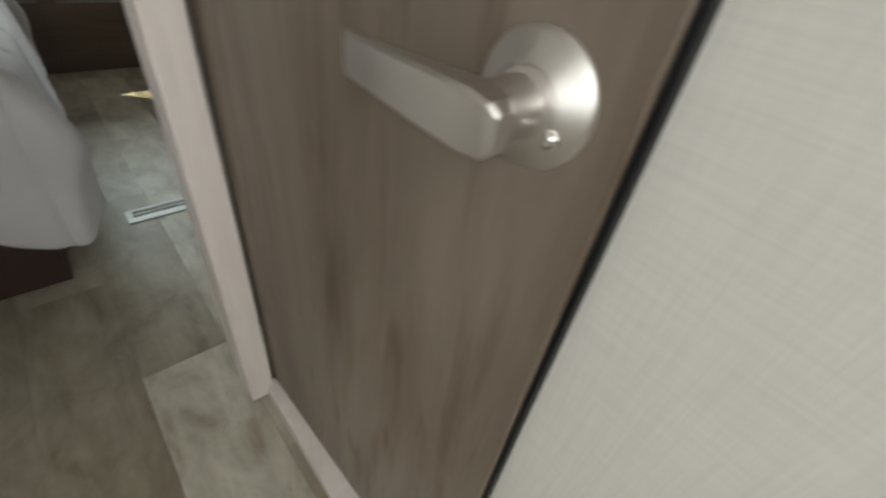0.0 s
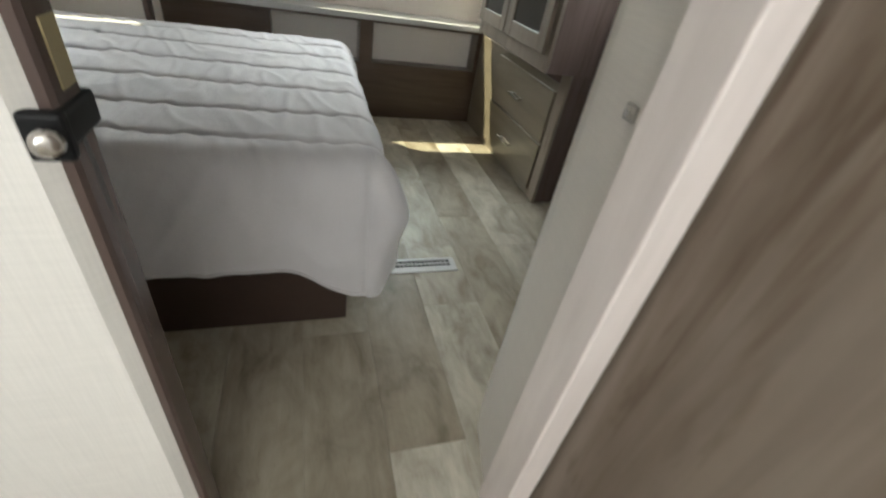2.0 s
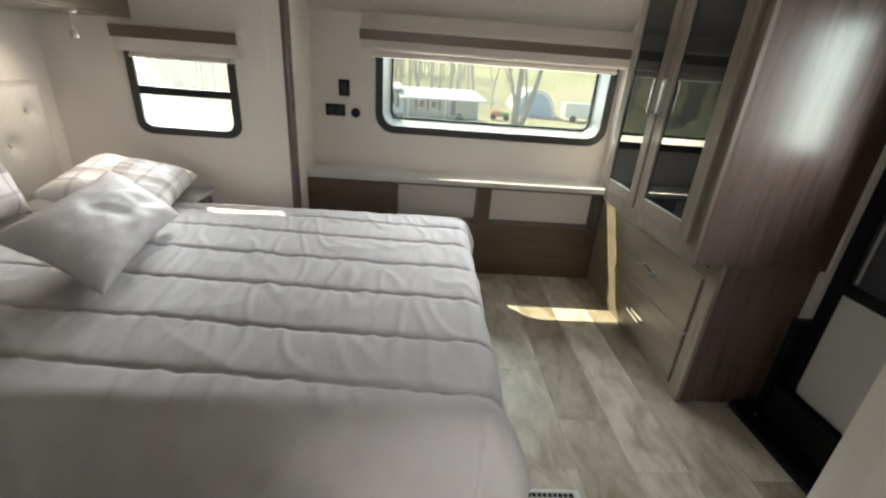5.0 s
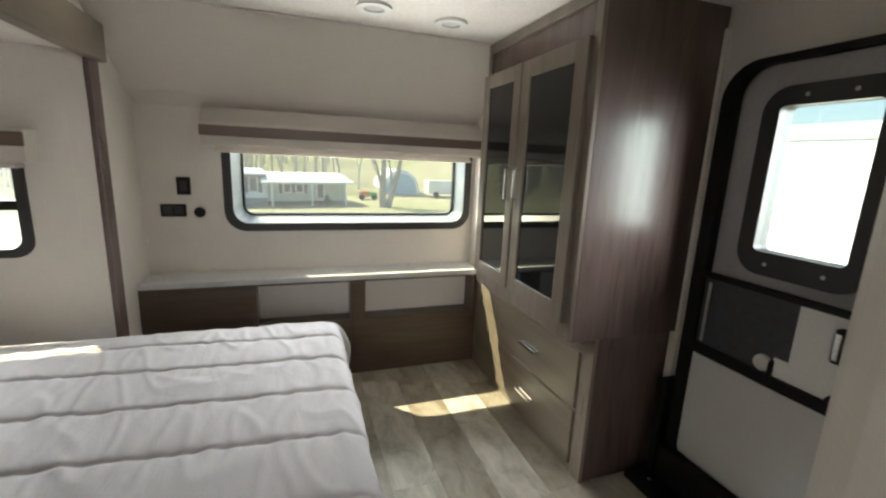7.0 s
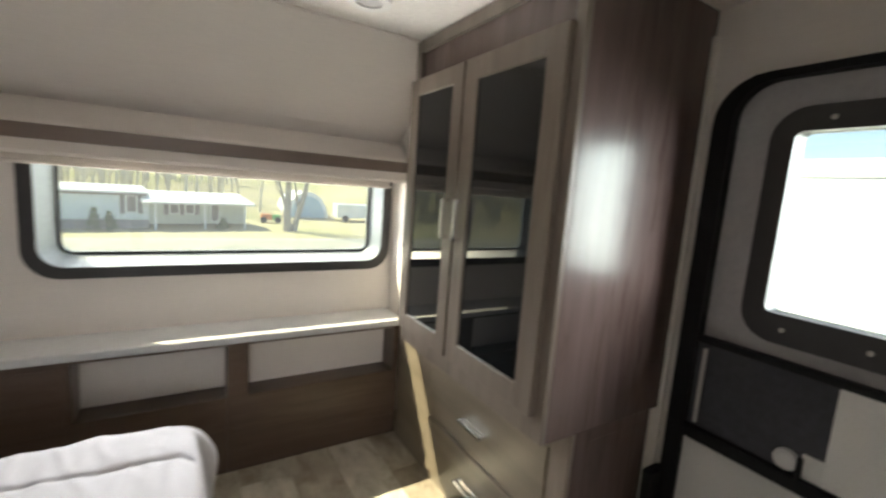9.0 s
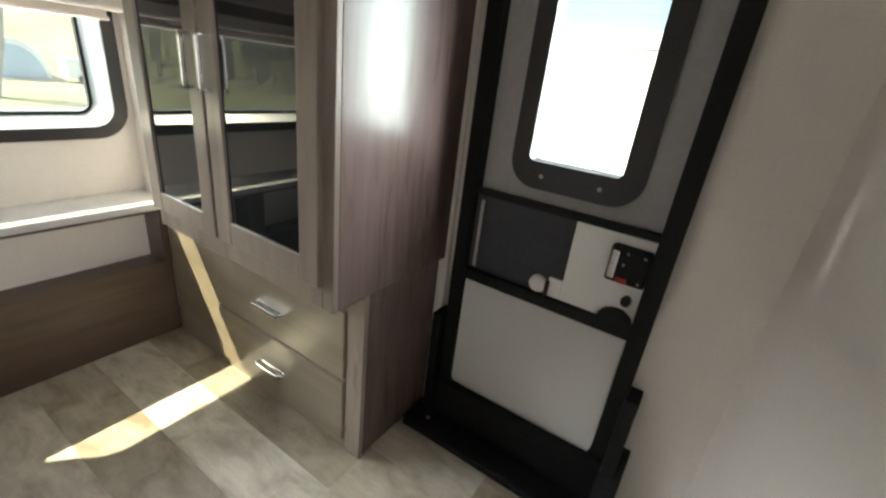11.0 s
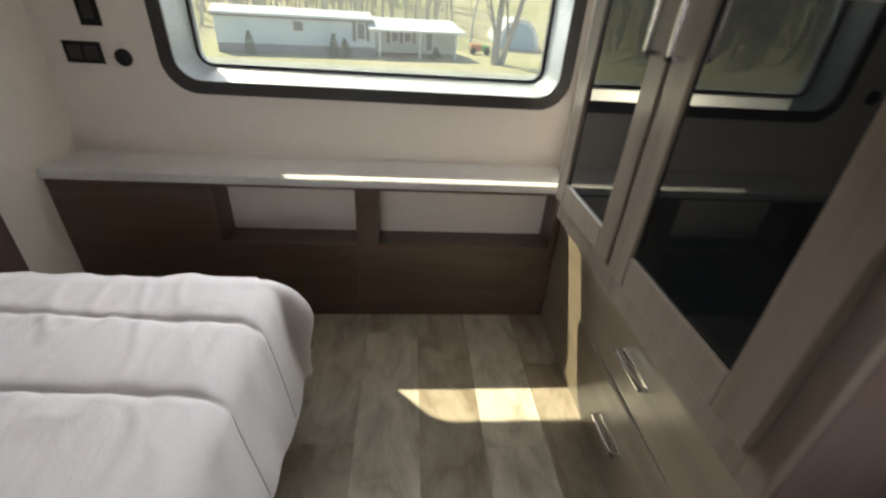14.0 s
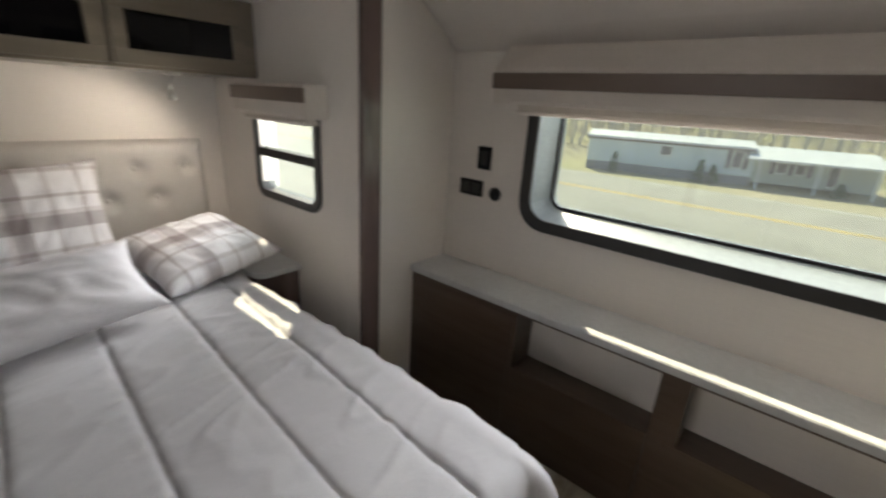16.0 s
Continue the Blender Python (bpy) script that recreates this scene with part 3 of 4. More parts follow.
for y0, y1 in ((-0.405, 0.130), (0.218, 0.946)):
    part("cubby_back", boxed(-3.815, -3.803, y0 - 0.01, y1 + 0.01, 0.34, 0.628), M_WALL, unit, "pale back panel")
    part("cubby_floor", boxed(-3.815, xf - 0.018, y0 - 0.01, y1 + 0.01, 0.345, 0.366), M_WOOD_Y, unit)
    part("cubby_side", boxed(-3.815, xf - 0.018, y0 - 0.012, y0, 0.366, 0.628), M_WOOD_Y, unit)
    part("cubby_side", boxed(-3.815, xf - 0.018, y1, y1 + 0.012, 0.366, 0.628), M_WOOD_Y, unit)
worktop = solo("worktop", boxed(-3.882, -3.648, -0.983, 0.985, 0.630, 0.664, b=0.004), M_SHELF, "white laminate shelf top along the front wall", "shelf")
part("edge_band", boxed(-3.6485, -3.6450, -0.981, 0.983, 0.633, 0.661, b=0.001), M_SHELF, worktop, "white edge band")


# ---- wardrobe ----
def framed_door(parent, name, x0, x1, z0, z1, y, st, label):
    """A glazed door facing -y: two stiles, two rails, tinted glass."""
    d = part(name, bmesh_frame(x0, x1, z0, z1, y, st), M_FRAMEWOOD, parent, label)
    part("glass", boxed(x0 + st - 0.004, x1 - st + 0.004, y + 0.008, y + 0.013, z0 + st - 0.004, z1 - st + 0.004), M_TINT, d, "dark tinted glass")
    return d


def bmesh_frame(x0, x1, z0, z1, y, st, t=0.021):
    bm = bmesh.new()
    box(bm, x0, x0 + st, y, y + t, z0, z1, b=0.003)
    box(bm, x1 - st, x1, y, y + t, z0, z1, b=0.003)
    box(bm, x0 + st, x1 - st, y + 0.0005, y + t, z0, z0 + st, b=0.003)
    box(bm, x0 + st, x1 - st, y + 0.0005, y + t, z1 - st, z1, b=0.003)
    return bm


ward = thing("wardrobe", (-2.87, 1.1, 0.0), "tall dark walnut wardrobe with tinted glass doors and drawers", "wardrobe")
part("upper_cabinet", boxed(-3.325, -2.416, 0.832, 1.383, 0.69, CEIL - 0.002, b=0.003), M_WOOD, ward)
part("lower_cabinet", boxed(-3.655, -2.442, 0.979, 1.383, 0.0, 0.628, b=0.002), M_WOOD, ward)
part("lower_top", boxed(-3.30, -2.442, 0.979, 1.383, 0.628, 0.692), M_WOOD, ward)
part("drawer_face", boxed(-3.640, -2.510, 0.970, 0.980, 0.002, 0.627, b=0.001), M_WOOD_X, ward, "lighter brown drawer surround")
part("corner_stile", boxed(-2.508, -2.437, 0.966, 0.985, 0.0, 0.69, b=0.002), M_DOORWOOD, ward, "pale edge stile")
bm = bmesh.new()
box(bm, -3.325, -2.416, 0.815, 0.833, 1.93, CEIL - 0.004, b=0.002)
box(bm, -3.325, -3.285, 0.815, 0.833, 0.69, 1.93, b=0.002)
box(bm, -2.456, -2.416, 0.815, 0.833, 0.69, 1.93, b=0.002)
box(bm, -3.285, -2.456, 0.815, 0.833, 0.69, 0.765, b=0.002)
part("face_frame", bm, M_FRAMEWOOD, ward)
d = framed_door(ward, "door", -3.318, -2.921, 0.762, 1.815, 0.794, 0.066, "tinted glass door in a walnut frame")
pull(d, (-2.955, 0.794, 1.275), (0, 0, 1), (0, -1, 0), 0.145)
d = framed_door(ward, "door", -2.909, -2.452, 0.762, 1.815, 0.794, 0.072, "tinted glass door in a walnut frame")
pull(d, (-2.873, 0.794, 1.275), (0, 0, 1), (0, -1, 0), 0.145)
for z0, z1, zp in ((0.322, 0.588, 0.445), (0.045, 0.306, 0.172)):
    dr = part("drawer", boxed(-3.262, -2.516, 0.957, 0.979, z0, z1, b=0.004), M_WOOD_X, ward)
    pull(dr, (-2.90, 0.957, zp), (1, 0, 0), (0, -1, 0), 0.15)


# ---- entry door ----
ent = thing("door_1", (-2.03, 1.40, 0.0), "closed grey entry door in a black frame with a bright window", "door", kind="structure")
f = in_y
part("door_frame", ring(bmesh.new(), f, rr(-2.372, -1.695, 0.0, 1.762, 0.13), rr(-2.318, -1.748, 0.13, 1.740, 0.10), 1.352, 1.50), M_BLACK, ent, "black door frame with rounded top")
part("door_panel", ring(bmesh.new(), f, rr(-2.322, -1.744, 0.12, 1.74, 0.085), rr(-2.19, -1.86, 1.065, 1.63, 0.05), 1.392, 1.43), M_DOORGREY, ent, "grey door skin")
wd = part("window_trim", ring(bmesh.new(), f, rr(-2.222, -1.824, 1.022, 1.662, 0.085), rr(-2.165, -1.886, 1.105, 1.598, 0.02), 1.372, 1.44), M_BROWNFRAME, ent, "dark rounded window trim")
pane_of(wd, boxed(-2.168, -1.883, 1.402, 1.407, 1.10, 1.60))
for x, z in ((-2.116, 1.063), (-1.938, 1.064), (-2.09, 1.628), (-1.96, 1.628)):
    part("screw", lathe(bmesh.new(), (x, 1.374, z), (0, -1, 0), [(0, 0.007), (0.003, 0.007), (0.005, 0.003)], 10), M_STEEL, wd, "bright screw head")
part("kick_panel", boxed(-2.317, -1.749, 1.362, 1.376, 0.183, 0.65, b=0.003), M_KICK, ent, "pale grey lower panel")
part("screen_rail", boxed(-2.322, -1.744, 1.350, 1.380, 0.648, 0.690, b=0.004), M_BLACK, ent, "black screen door rail")
part("screen_rail", boxed(-2.322, -1.744, 1.354, 1.380, 0.962, 0.985, b=0.004), M_BLACK, ent, "black screen door rail")
part("screen_mesh", boxed(-2.318, -1.975, 1.370, 1.374, 0.69, 0.962), M_MESH, ent, "dark insect mesh")
part("screen_stile", boxed(-2.300, -2.288, 1.364, 1.370, 0.70, 0.945, b=0.002), M_STEEL, ent, "slim grey rail")
part("latch_panel", boxed(-1.975, -1.748, 1.366, 1.378, 0.69, 0.962, b=0.002), M_WHITEPAINT, ent, "white slider panel")
part("latch_panel", boxed(-2.02, -1.975, 1.366, 1.378, 0.69, 0.757, b=0.002), M_WHITEPAINT, ent, "white slider panel")
lat = part("latch", boxed(-1.858, -1.748, 1.335, 1.367, 0.822, 0.932, b=0.008), M_BLACK, ent, "black paddle latch")
part("lever", boxed(-1.852, -1.830, 1.322, 1.337, 0.835, 0.922, b=0.005), M_CHROME, lat, "metal paddle")
for x, z in ((-1.81, 0.915), (-1.765, 0.915), (-1.815, 0.88), (-1.765, 0.836)):
    part("screw", lathe(bmesh.new(), (x, 1.336, z), (0, -1, 0), [(0, 0.004), (0.003, 0.003)], 8), M_STEEL, lat)
part("red_tab", boxed(-1.826, -1.796, 1.329, 1.336, 0.826, 0.840, b=0.001), material("red_plastic", (0.5, 0.03, 0.03), 0.4), lat, "small red tab")
bm = prism(bmesh.new(), f, [(-1.80 + 0.052 * math.cos(radians(a)), 0.69 + 0.045 * math.sin(radians(a))) for a in range(0, 181, 15)], 1.345, 1.366)
part("grab_pull", bm, M_BLACK, ent, "rounded black grab pull")
part("grab_knob", lathe(bmesh.new(), (-1.782, 1.345, 0.772), (0, -1, 0), [(-0.02, 0.012), (0.0, 0.015), (0.012, 0.013), (0.016, 0.006)], 14), M_BLACK, ent)
part("knob", lathe(bmesh.new(), (-2.052, 1.370, 0.722), (0, -1, 0), [(0, 0.030), (0.012, 0.028), (0.016, 0.018)], 20), M_KICK, ent, "round grey knob")
part("stop", boxed(-2.026, -2.014, 1.350, 1.367, 0.690, 0.745, b=0.003), M_BLACK, ent, "black slider stop")
th = part("threshold", boxed(-2.395, -1.640, 1.203, 1.40, 0.0, 0.028, b=0.006), M_BLACK, ent, "black step threshold")
part("riser", boxed(-2.372, -1.695, 1.318, 1.36, 0.025, 0.186, b=0.006), M_BLACK, ent, "black lower frame")
for x0, x1 in ((-2.400, -2.366), (-1.700, -1.658)):
    part("frame_foot", boxed(x0, x1, 1.30, 1.386, 0.0, 0.49, b=0.005), M_BLACK, ent)
part("step_cap", prism(bmesh.new(), lambda u, v, d: (d, u, v), [(1.384, 0.0), (1.384, 0.255), (1.345, 0.255), (1.200, 0.035), (1.197, 0.0)], -1.702, -1.634), M_BLACK, ent, "black sloping step end cap")
part("step_cap", prism(bmesh.new(), lambda u, v, d: (d, u, v), [(1.384, 0.0), (1.384, 0.045), (1.300, 0.045), (1.212, 0.032), (1.205, 0.0)], -2.425, -2.36), M_BLACK, ent, "black low step end cap")
for x in (-2.345, -1.72):
    part("screw", lathe(bmesh.new(), (x, 1.27, 0.028), (0, 0, 1), [(0, 0.008), (0.003, 0.008), (0.005, 0.004)], 10), M_STEEL, th)
structure("trim_corner", boxed(-2.441, -2.402, 1.364, 1.386, 0.0, 1.90, b=0.002), M_WALL, "slim pale corner strip beside the entry door", "trim")


# ---- bed ----
BX0, BX1, BYF, BYH, BZ = -3.04, -1.735, -0.062, -2.08, 0.604
bed = thing("bed", (-2.36, -1.1, 0.0), "low platform bed on a dark board base", "bed")
part("base", boxed(-2.98, -1.672, -2.16, -0.112, 0.0, 0.30, b=0.004), M_BASE, bed)
part("mattress", boxed(-3.01, -1.715, -2.12, -0.05, 0.30, 0.575, b=0.05, seg=4), M_MATT, bed)

SEAMS = [-3.75, -2.90, -2.69, -2.45, -2.21, -1.965, -1.755, -0.9]


def quilt(x, y):
    """Height of the quilted top: padded channels with puckers along the stitching."""
    x -= 0.06 * min(0.0, y)
    for a, b in zip(SEAMS, SEAMS[1:]):
        if a <= x <= b:
            t = (x - a) / (b - a)
            d = min(x - a, b - x)
            puff = 0.006 * max(0.0, math.sin(math.pi * t)) ** 0.28 - 0.009 * math.exp(-d / 0.006)
            puck = 0.009 * math.exp(-d / 0.035) * noise.noise((x * 5, y * 28, 1.7))
            roll = 0.003 * noise.noise((x * 5 + y * 1.6, y * 2.4, 4.2)) * min(1, d / 0.04)
            fold = 0.0035 * max(0, noise.noise((x * 3.2 - 1.0 * y, y * 9.0 + x * 3, 8.0))) * min(1, d / 0.05)
            ridge = 0.006 * max(0, 0.40 - abs(noise.noise((x * 1.5 + 1.9 * y, y * 1.6 - x * 2.2, 3.3)))) ** 2 * 5 * min(1, max(0, -0.35 - y) / 0.3)
            crease = 0.004 * max(0, 0.20 - abs(noise.noise((x * 3.0 + 0.5 * y, y * 10.0 - x * 2.0, 6.1)))) / 0.2 * min(1, d / 0.02)
            return puff + puck + roll + fold + ridge + crease
    return 0.0


def comforter():
    drop, nx, ny = 0.335, 400, 270
    W, L = BX1 - BX0, BYF - BYH
    verts, faces = [], []

    def side(d, foot):
        """Outward and down for cloth that runs d past the edge of the bed; foot 0 at the sides, 1 at the foot."""
        if d <= 0:
            return 0.0, 0.0
        rad, deep, q = 0.105 - 0.035 * foot, 0.120 - 0.055 * foot, 0.185 - 0.075 * foot
        if d < q:
            a = d / q * math.pi / 2
            return rad * math.sin(a), deep * (1 - math.cos(a))
        return rad + 0.12 * (d - q), deep + (d - q) * 0.99

    def place(a, b):
        da = max(0, -a, a - W)
        sx = -1 if a < 0 else 1
        db = max(0, b - L)
        cx, cy = min(max(a, 0), W), min(b, L)
        x, y = BX0 + cx, BYH + cy
        cover = 1.0 - 0.75 * min(1.0, max(da, db) / 0.2)
        z = BZ + quilt(BX0 + a, y + db) * cover
        if da and db:
            r, th = math.hypot(da, db), math.atan2(db, da)
            r *= max(math.cos(th), math.sin(th)) 
            out, down = side(r, math.sin(th) ** 2)
            flare = 1.0 + math.sin(2 * th) ** 2 * (0.12 + 0.60 * math.exp(-((r - 0.20) / 0.09) ** 2))
            out = out * flare + 0.008 * math.sin(th * 7) * min(1, r / 0.2)
            tuck = min(1.0, max(0.0, (r - 0.26) / 0.30))
            tuck = tuck * tuck * (3 - 2 * tuck) * math.sin(2 * th)
            x, y, z = x + sx * out * math.cos(th), y + out * math.sin(th) * (1 - 0.08 * tuck), z - 0.085 * (r / drop) ** 2 * math.cos(th) ** 2 - down * (1.0 + 0.02 * math.sin(6 * th))
        elif da:
            out, down = side(da, 0.0)
            out += 0.012 * noise.noise((b * 5.5, 0.3, sx * 3.1)) * min(1, da / 0.15) + 0.005 * noise.noise((b * 15, da * 2, sx * 5)) * min(1, da / 0.1)
            out += 0.009 * max(0, 0.3 - abs(noise.noise((b * 7 + da * 2.5, da * 3, 9.0)))) / 0.3 * min(1, da / 0.06)
            gather = max(0, 0.32 - abs(noise.noise((b * 5.5 + da * 2.0, da * 1.2, 2.7 + sx)))) / 0.32
            out += 0.016 * gather * math.exp(-((da - 0.12) / 0.09) ** 2)
            dip = min(1.0, max(0.0, (b - L + 0.26) / 0.24))
            dip = 0.085 * dip * dip * (3 - 2 * dip) * (da / drop) ** 2
            x, z = x + sx * out, z - down - dip - 0.018 * noise.noise((b * 1.3, 5.5, sx)) * min(1, da / 0.25) ** 2
        elif db:
            out, down = side(db, 1.0)
            out += 0.010 * noise.noise((a * 5.0, 7.3, 1.1)) * min(1, db / 0.15) + 0.006 * noise.noise((a * 14, db * 2, 2.0)) * min(1, db / 0.1)
            y, z = y + out, z - down - 0.015 * noise.noise((a * 1.3, 2.5, 0.4)) * min(1, db / 0.25) ** 2
        return Vector((x, y, max(z, 0.02)))

    for j in range(ny + 1):
        b = (L + drop + 0.06) * j / ny
        for i in range(nx + 1):
            verts.append(place(-drop - 0.06 + (W + 2 * drop + 0.12) * i / nx, b))
    for j in range(ny):
        for i in range(nx):
            k = j * (nx + 1) + i
            faces.append((k, k + 1, k + nx + 2, k + nx + 1))
    me = bpy.data.meshes.new("comforter")
    me.from_pydata(verts, [], faces)
    me.materials.append(M_COMF)
    for p in me.polygons:
        p.use_smooth = True
    ob = new("comforter", me)
    s = ob.modifiers.new("thickness", "SOLIDIFY")
    s.thickness, s.offset = 0.012, -1
    tagged(ob, "pale grey quilted comforter draped over the bed", "comforter")
    for seam in SEAMS:
        if -3.2 < seam < -1.6:
            line = []
            for k in range(121):
                b = 0.5 + (L + drop - 0.46) * k / 120
                y = BYH + b
                line.append(place(seam + 0.06 * min(0.0, y) - BX0, b) + Vector((0, 0, 0.0006)))
            part("stitching", rod(bmesh.new(), line, 0.0013, 5), M_STITCH, ob, "stitched seam, darkened for its shaded crease")
    hem = [place(W + drop + 0.052, 0.3 + (L - 0.3) * k / 120) + Vector((0.003, 0, 0)) for k in range(121)]
    part("hem", rod(bmesh.new(), hem, 0.004, 6), M_COMF, ob, "turned hem")
    return ob


comforter()


def pillow(w, h, t, place, mat, label, group=""):
    """A stuffed pillow with pinched corners, w along its x and h along its y."""
    n = 40
    bm = bmesh.new()
    grid = {}
    for s in (1, -1):
        for j in range(n + 1):
            for i in range(n + 1):
                edge = i in (0, n) or j in (0, n)
                if s < 0 and edge:
                    grid[s, i, j] = grid[1, i, j]
                    continue
                u, v = 2 * i / n - 1, 2 * j / n - 1
                k = 1 - 0.11 * (1 - v * v) * abs(u) ** 3
                k2 = 1 - 0.11 * (1 - u * u) * abs(v) ** 3
                fat = (max(0, (1 - u ** 4)) ** 0.62) * (max(0, (1 - v ** 4)) ** 0.62)
                z = s * t / 2 * fat + (0.012 * noise.noise((u * 2.6 + t, v * 2.6, s * 2.0)) + 0.010 * max(0, 0.35 - abs(noise.noise((u * 3.1 + v * 2.0 + t * 9, v * 1.4 - u, s * 4.0)))) * 2) * fat
                grid[s, i, j] = bm.verts.new((u * w / 2 * k, v * h / 2 * k2, z))
        for j in range(n):
            for i in range(n):
                q = [grid[s, i, j], grid[s, i + 1, j], grid[s, i + 1, j + 1], grid[s, i, j + 1]]
                bm.faces.new(q if s > 0 else q[::-1])
    ob = part("pillow", bm, mat, None, "", True)
    ob.matrix_world = place
    return tagged(ob, label, "pillow", group)


pillow(0.50, 0.47, 0.15, pose(-2.51, -1.97, 0.845, 106, 0, 4), M_PLAID, "white and taupe plaid pillow standing against the headboard", "pillows on the bed")
pillow(0.52, 0.50, 0.150, pose(-2.97, -1.64, 0.712, -10, 6, 10), M_PLAID, "white and taupe plaid pillow lying on the bed", "pillows on the bed")
pillow(0.68, 0.30, 0.14, pose(-2.385, -1.33, 0.742, -40, 2, 11), M_PILLOW, "plain silver grey pillow leaning on the plaid one", "pillows on the bed")
pillow(0.62, 0.44, 0.16, pose(-1.88, -1.80, 0.79, -38, 0, -6), M_PILLOW, "plain silver grey pillow lying near the headboard", "pillows on the bed")

# headboard with buttons
hb = thing("headboard", (-2.3, -2.15, 0.6), "grey upholstered headboard with tufted buttons", "headboard")


def tufted():
    nx, nz = 150, 48
    x0, x1, z0, z1 = -3.23, -1.40, 0.55, 1.135
    btn = [(-3.124 + 0.2135 * i, 1.0) for i in range(9)] + [(-2.99 + 0.205 * i, 0.855) for i in range(8)]
    bm = bmesh.new()
    rows = []
    for j in range(nz + 1):
        row = []
        for i in range(nx + 1):
            x, z = x0 + (x1 - x0) * i / nx, z0 + (z1 - z0) * j / nz
            e = min(x - x0, x1 - x, z1 - z, 0.05) / 0.05
            d = 0.055 * math.sqrt(max(0, 1 - (1 - e) ** 2))
            for bx, bz in btn:
                d -= 0.040 * math.exp(-(((x - bx) ** 2 + (z - bz) ** 2) / 0.0016))
            row.append(bm.verts.new((x, -2.168 + max(d, 0.001), z)))
        rows.append(row)
    for a, b in zip(rows, rows[1:]):
        for i in range(nx):
            bm.faces.new((a[i], a[i + 1], b[i + 1], b[i]))
    return bm, btn


bm, BTN = tufted()
part("padding", bm, M_LEATHER, hb, "", True)
for bx, bz in BTN:
    part("button", lathe(bmesh.new(), (bx, -2.142, bz), (0, 1, 0), [(0, 0.012), (0.004, 0.011), (0.007, 0.005)], 12), M_LEATHER, hb)

# overhead cabinet over the bed
ov = thing("overhead_cabinet", (-2.3, -1.92, 1.44), "dark walnut overhead cabinet with black glass doors", "cabinet")
part("body", boxed(-3.338, -1.30, -2.168, -1.70, 1.442, 1.746, b=0.003), M_WOOD_X, ov)
for x0, x1 in ((-3.28, -2.80), (-2.78, -2.20), (-2.18, -1.60)):
    bm = bmesh.new()
    box(bm, x0, x1, -1.70, -1.682, 1.455, 1.508, b=0.003)
    box(bm, x0, x1, -1.70, -1.682, 1.640, 1.735, b=0.003)
    box(bm, x0, x0 + 0.05, -1.70, -1.682, 1.508, 1.640, b=0.003)
    box(bm, x1 - 0.05, x1, -1.70, -1.682, 1.508, 1.640, b=0.003)
    dd = part("door", bm, M_WOOD_X, ov)
    part("glass", boxed(x0 + 0.046, x1 - 0.046, -1.695, -1.690, 1.504, 1.644), M_TINT2, dd, "black glass")
lamp = thing("reading_lamp", (-3.0, -1.74, 1.44), "small reading lamp hanging under the overhead cabinet", "lamp")
part("base", lathe(bmesh.new(), (-3.0, -1.74, 1.442), (0, 0, -1), [(0, 0.028), (0.010, 0.028), (0.014, 0.02)], 18), M_STEEL, lamp, "", True)
part("stem", rod(bmesh.new(), [(-3.0, -1.74, 1.43), (-2.985, -1.735, 1.40), (-2.98, -1.73, 1.365)], 0.005, 8), M_STEEL, lamp, "", True)
part("head", lathe(bmesh.new(), (-2.98, -1.73, 1.37), (-0.15, 0.1, -1), [(0, 0.008), (0.008, 0.013), (0.036, 0.015), (0.038, 0.010)], 16), M_STEEL, lamp, "", True)

reading = bpy.data.lights.new("reading_light", "SPOT")
reading.energy, reading.color, reading.spot_size, reading.spot_blend, reading.shadow_soft_size = 2.5, (1.0, 0.88, 0.74), radians(150), 0.6, 0.015
new("reading_light", reading).matrix_world = look((-2.985, -1.727, 1.312), (-2.7, -2.05, 0.9))

# nightstand
ns = thing("nightstand", (-3.21, -1.8, 0.0), "small built-in nightstand with white rounded top", "nightstand")
part("body", boxed(-3.338, -3.13, -2.168, -1.44, 0.0, 0.588, b=0.004), M_WOOD, ns)
pts = [(-3.338, -2.168), (-3.115, -2.168), (-3.115, -1.50)] + [(-3.175 + 0.06 * math.cos(radians(a)), -1.475 + 0.06 * math.sin(radians(a))) for a in range(0, 91, 15)] + [(-3.338, -1.415)]
part("top", prism(bmesh.new(), in_z, pts, 0.588, 0.612), M_SHELF, ns, "white laminate top")


# ---- bedroom doorway and hall ----
structure("door_jamb", boxed(-1.022, -0.932, 0.156, 0.213, 0.012, 1.90, b=0.004), M_JAMB, "whitewashed wood door jamb", "door frame")
jb = structure("door_jamb", boxed(-1.090, -1.027, -0.505, -0.414, 0.0, CEIL - 0.002, b=0.010), M_WOOD, "dark walnut latch-side door jamb", "door frame")
part("strike_plate", boxed(-1.077, -1.050, -0.4145, -0.4125, 0.950, 1.006, b=0.0005), M_BRASS, jb, "brass strike plate")
lt = thing("door_latch", (-1.1, -0.42, 0.9), "black strap latch with a chrome knob on the jamb", "latch")
part("strap", boxed(-1.095, -1.021, -0.509, -0.409, 0.907, 0.940, b=0.004), M_BLACK, lt)
part("plate", boxed(-1.024, -1.009, -0.436, -0.404, 0.902, 0.944, b=0.004), M_BLACK, lt)
part("knob", lathe(bmesh.new(), (-1.008, -0.420, 0.925), (1, 0.6, 0), [(0, 0.006), (0.005, 0.007), (0.008, 0.011), (0.015, 0.012), (0.019, 0.007)], 20), M_CHROME, lt, "polished chrome knob", True)

door = thing("door_2", (-0.955, 0.222, 0.0), "open brown oak-look bedroom door with a nickel lever", "door", kind="structure")


def dpart(name, bm, mat, parent, label="", smooth=False):
    """Door pieces are given from the hinge: x along the leaf, y through it."""
    bmesh.ops.translate(bm, verts=bm.verts, vec=door.location)
    return part(name, bm, mat, parent, label, smooth)


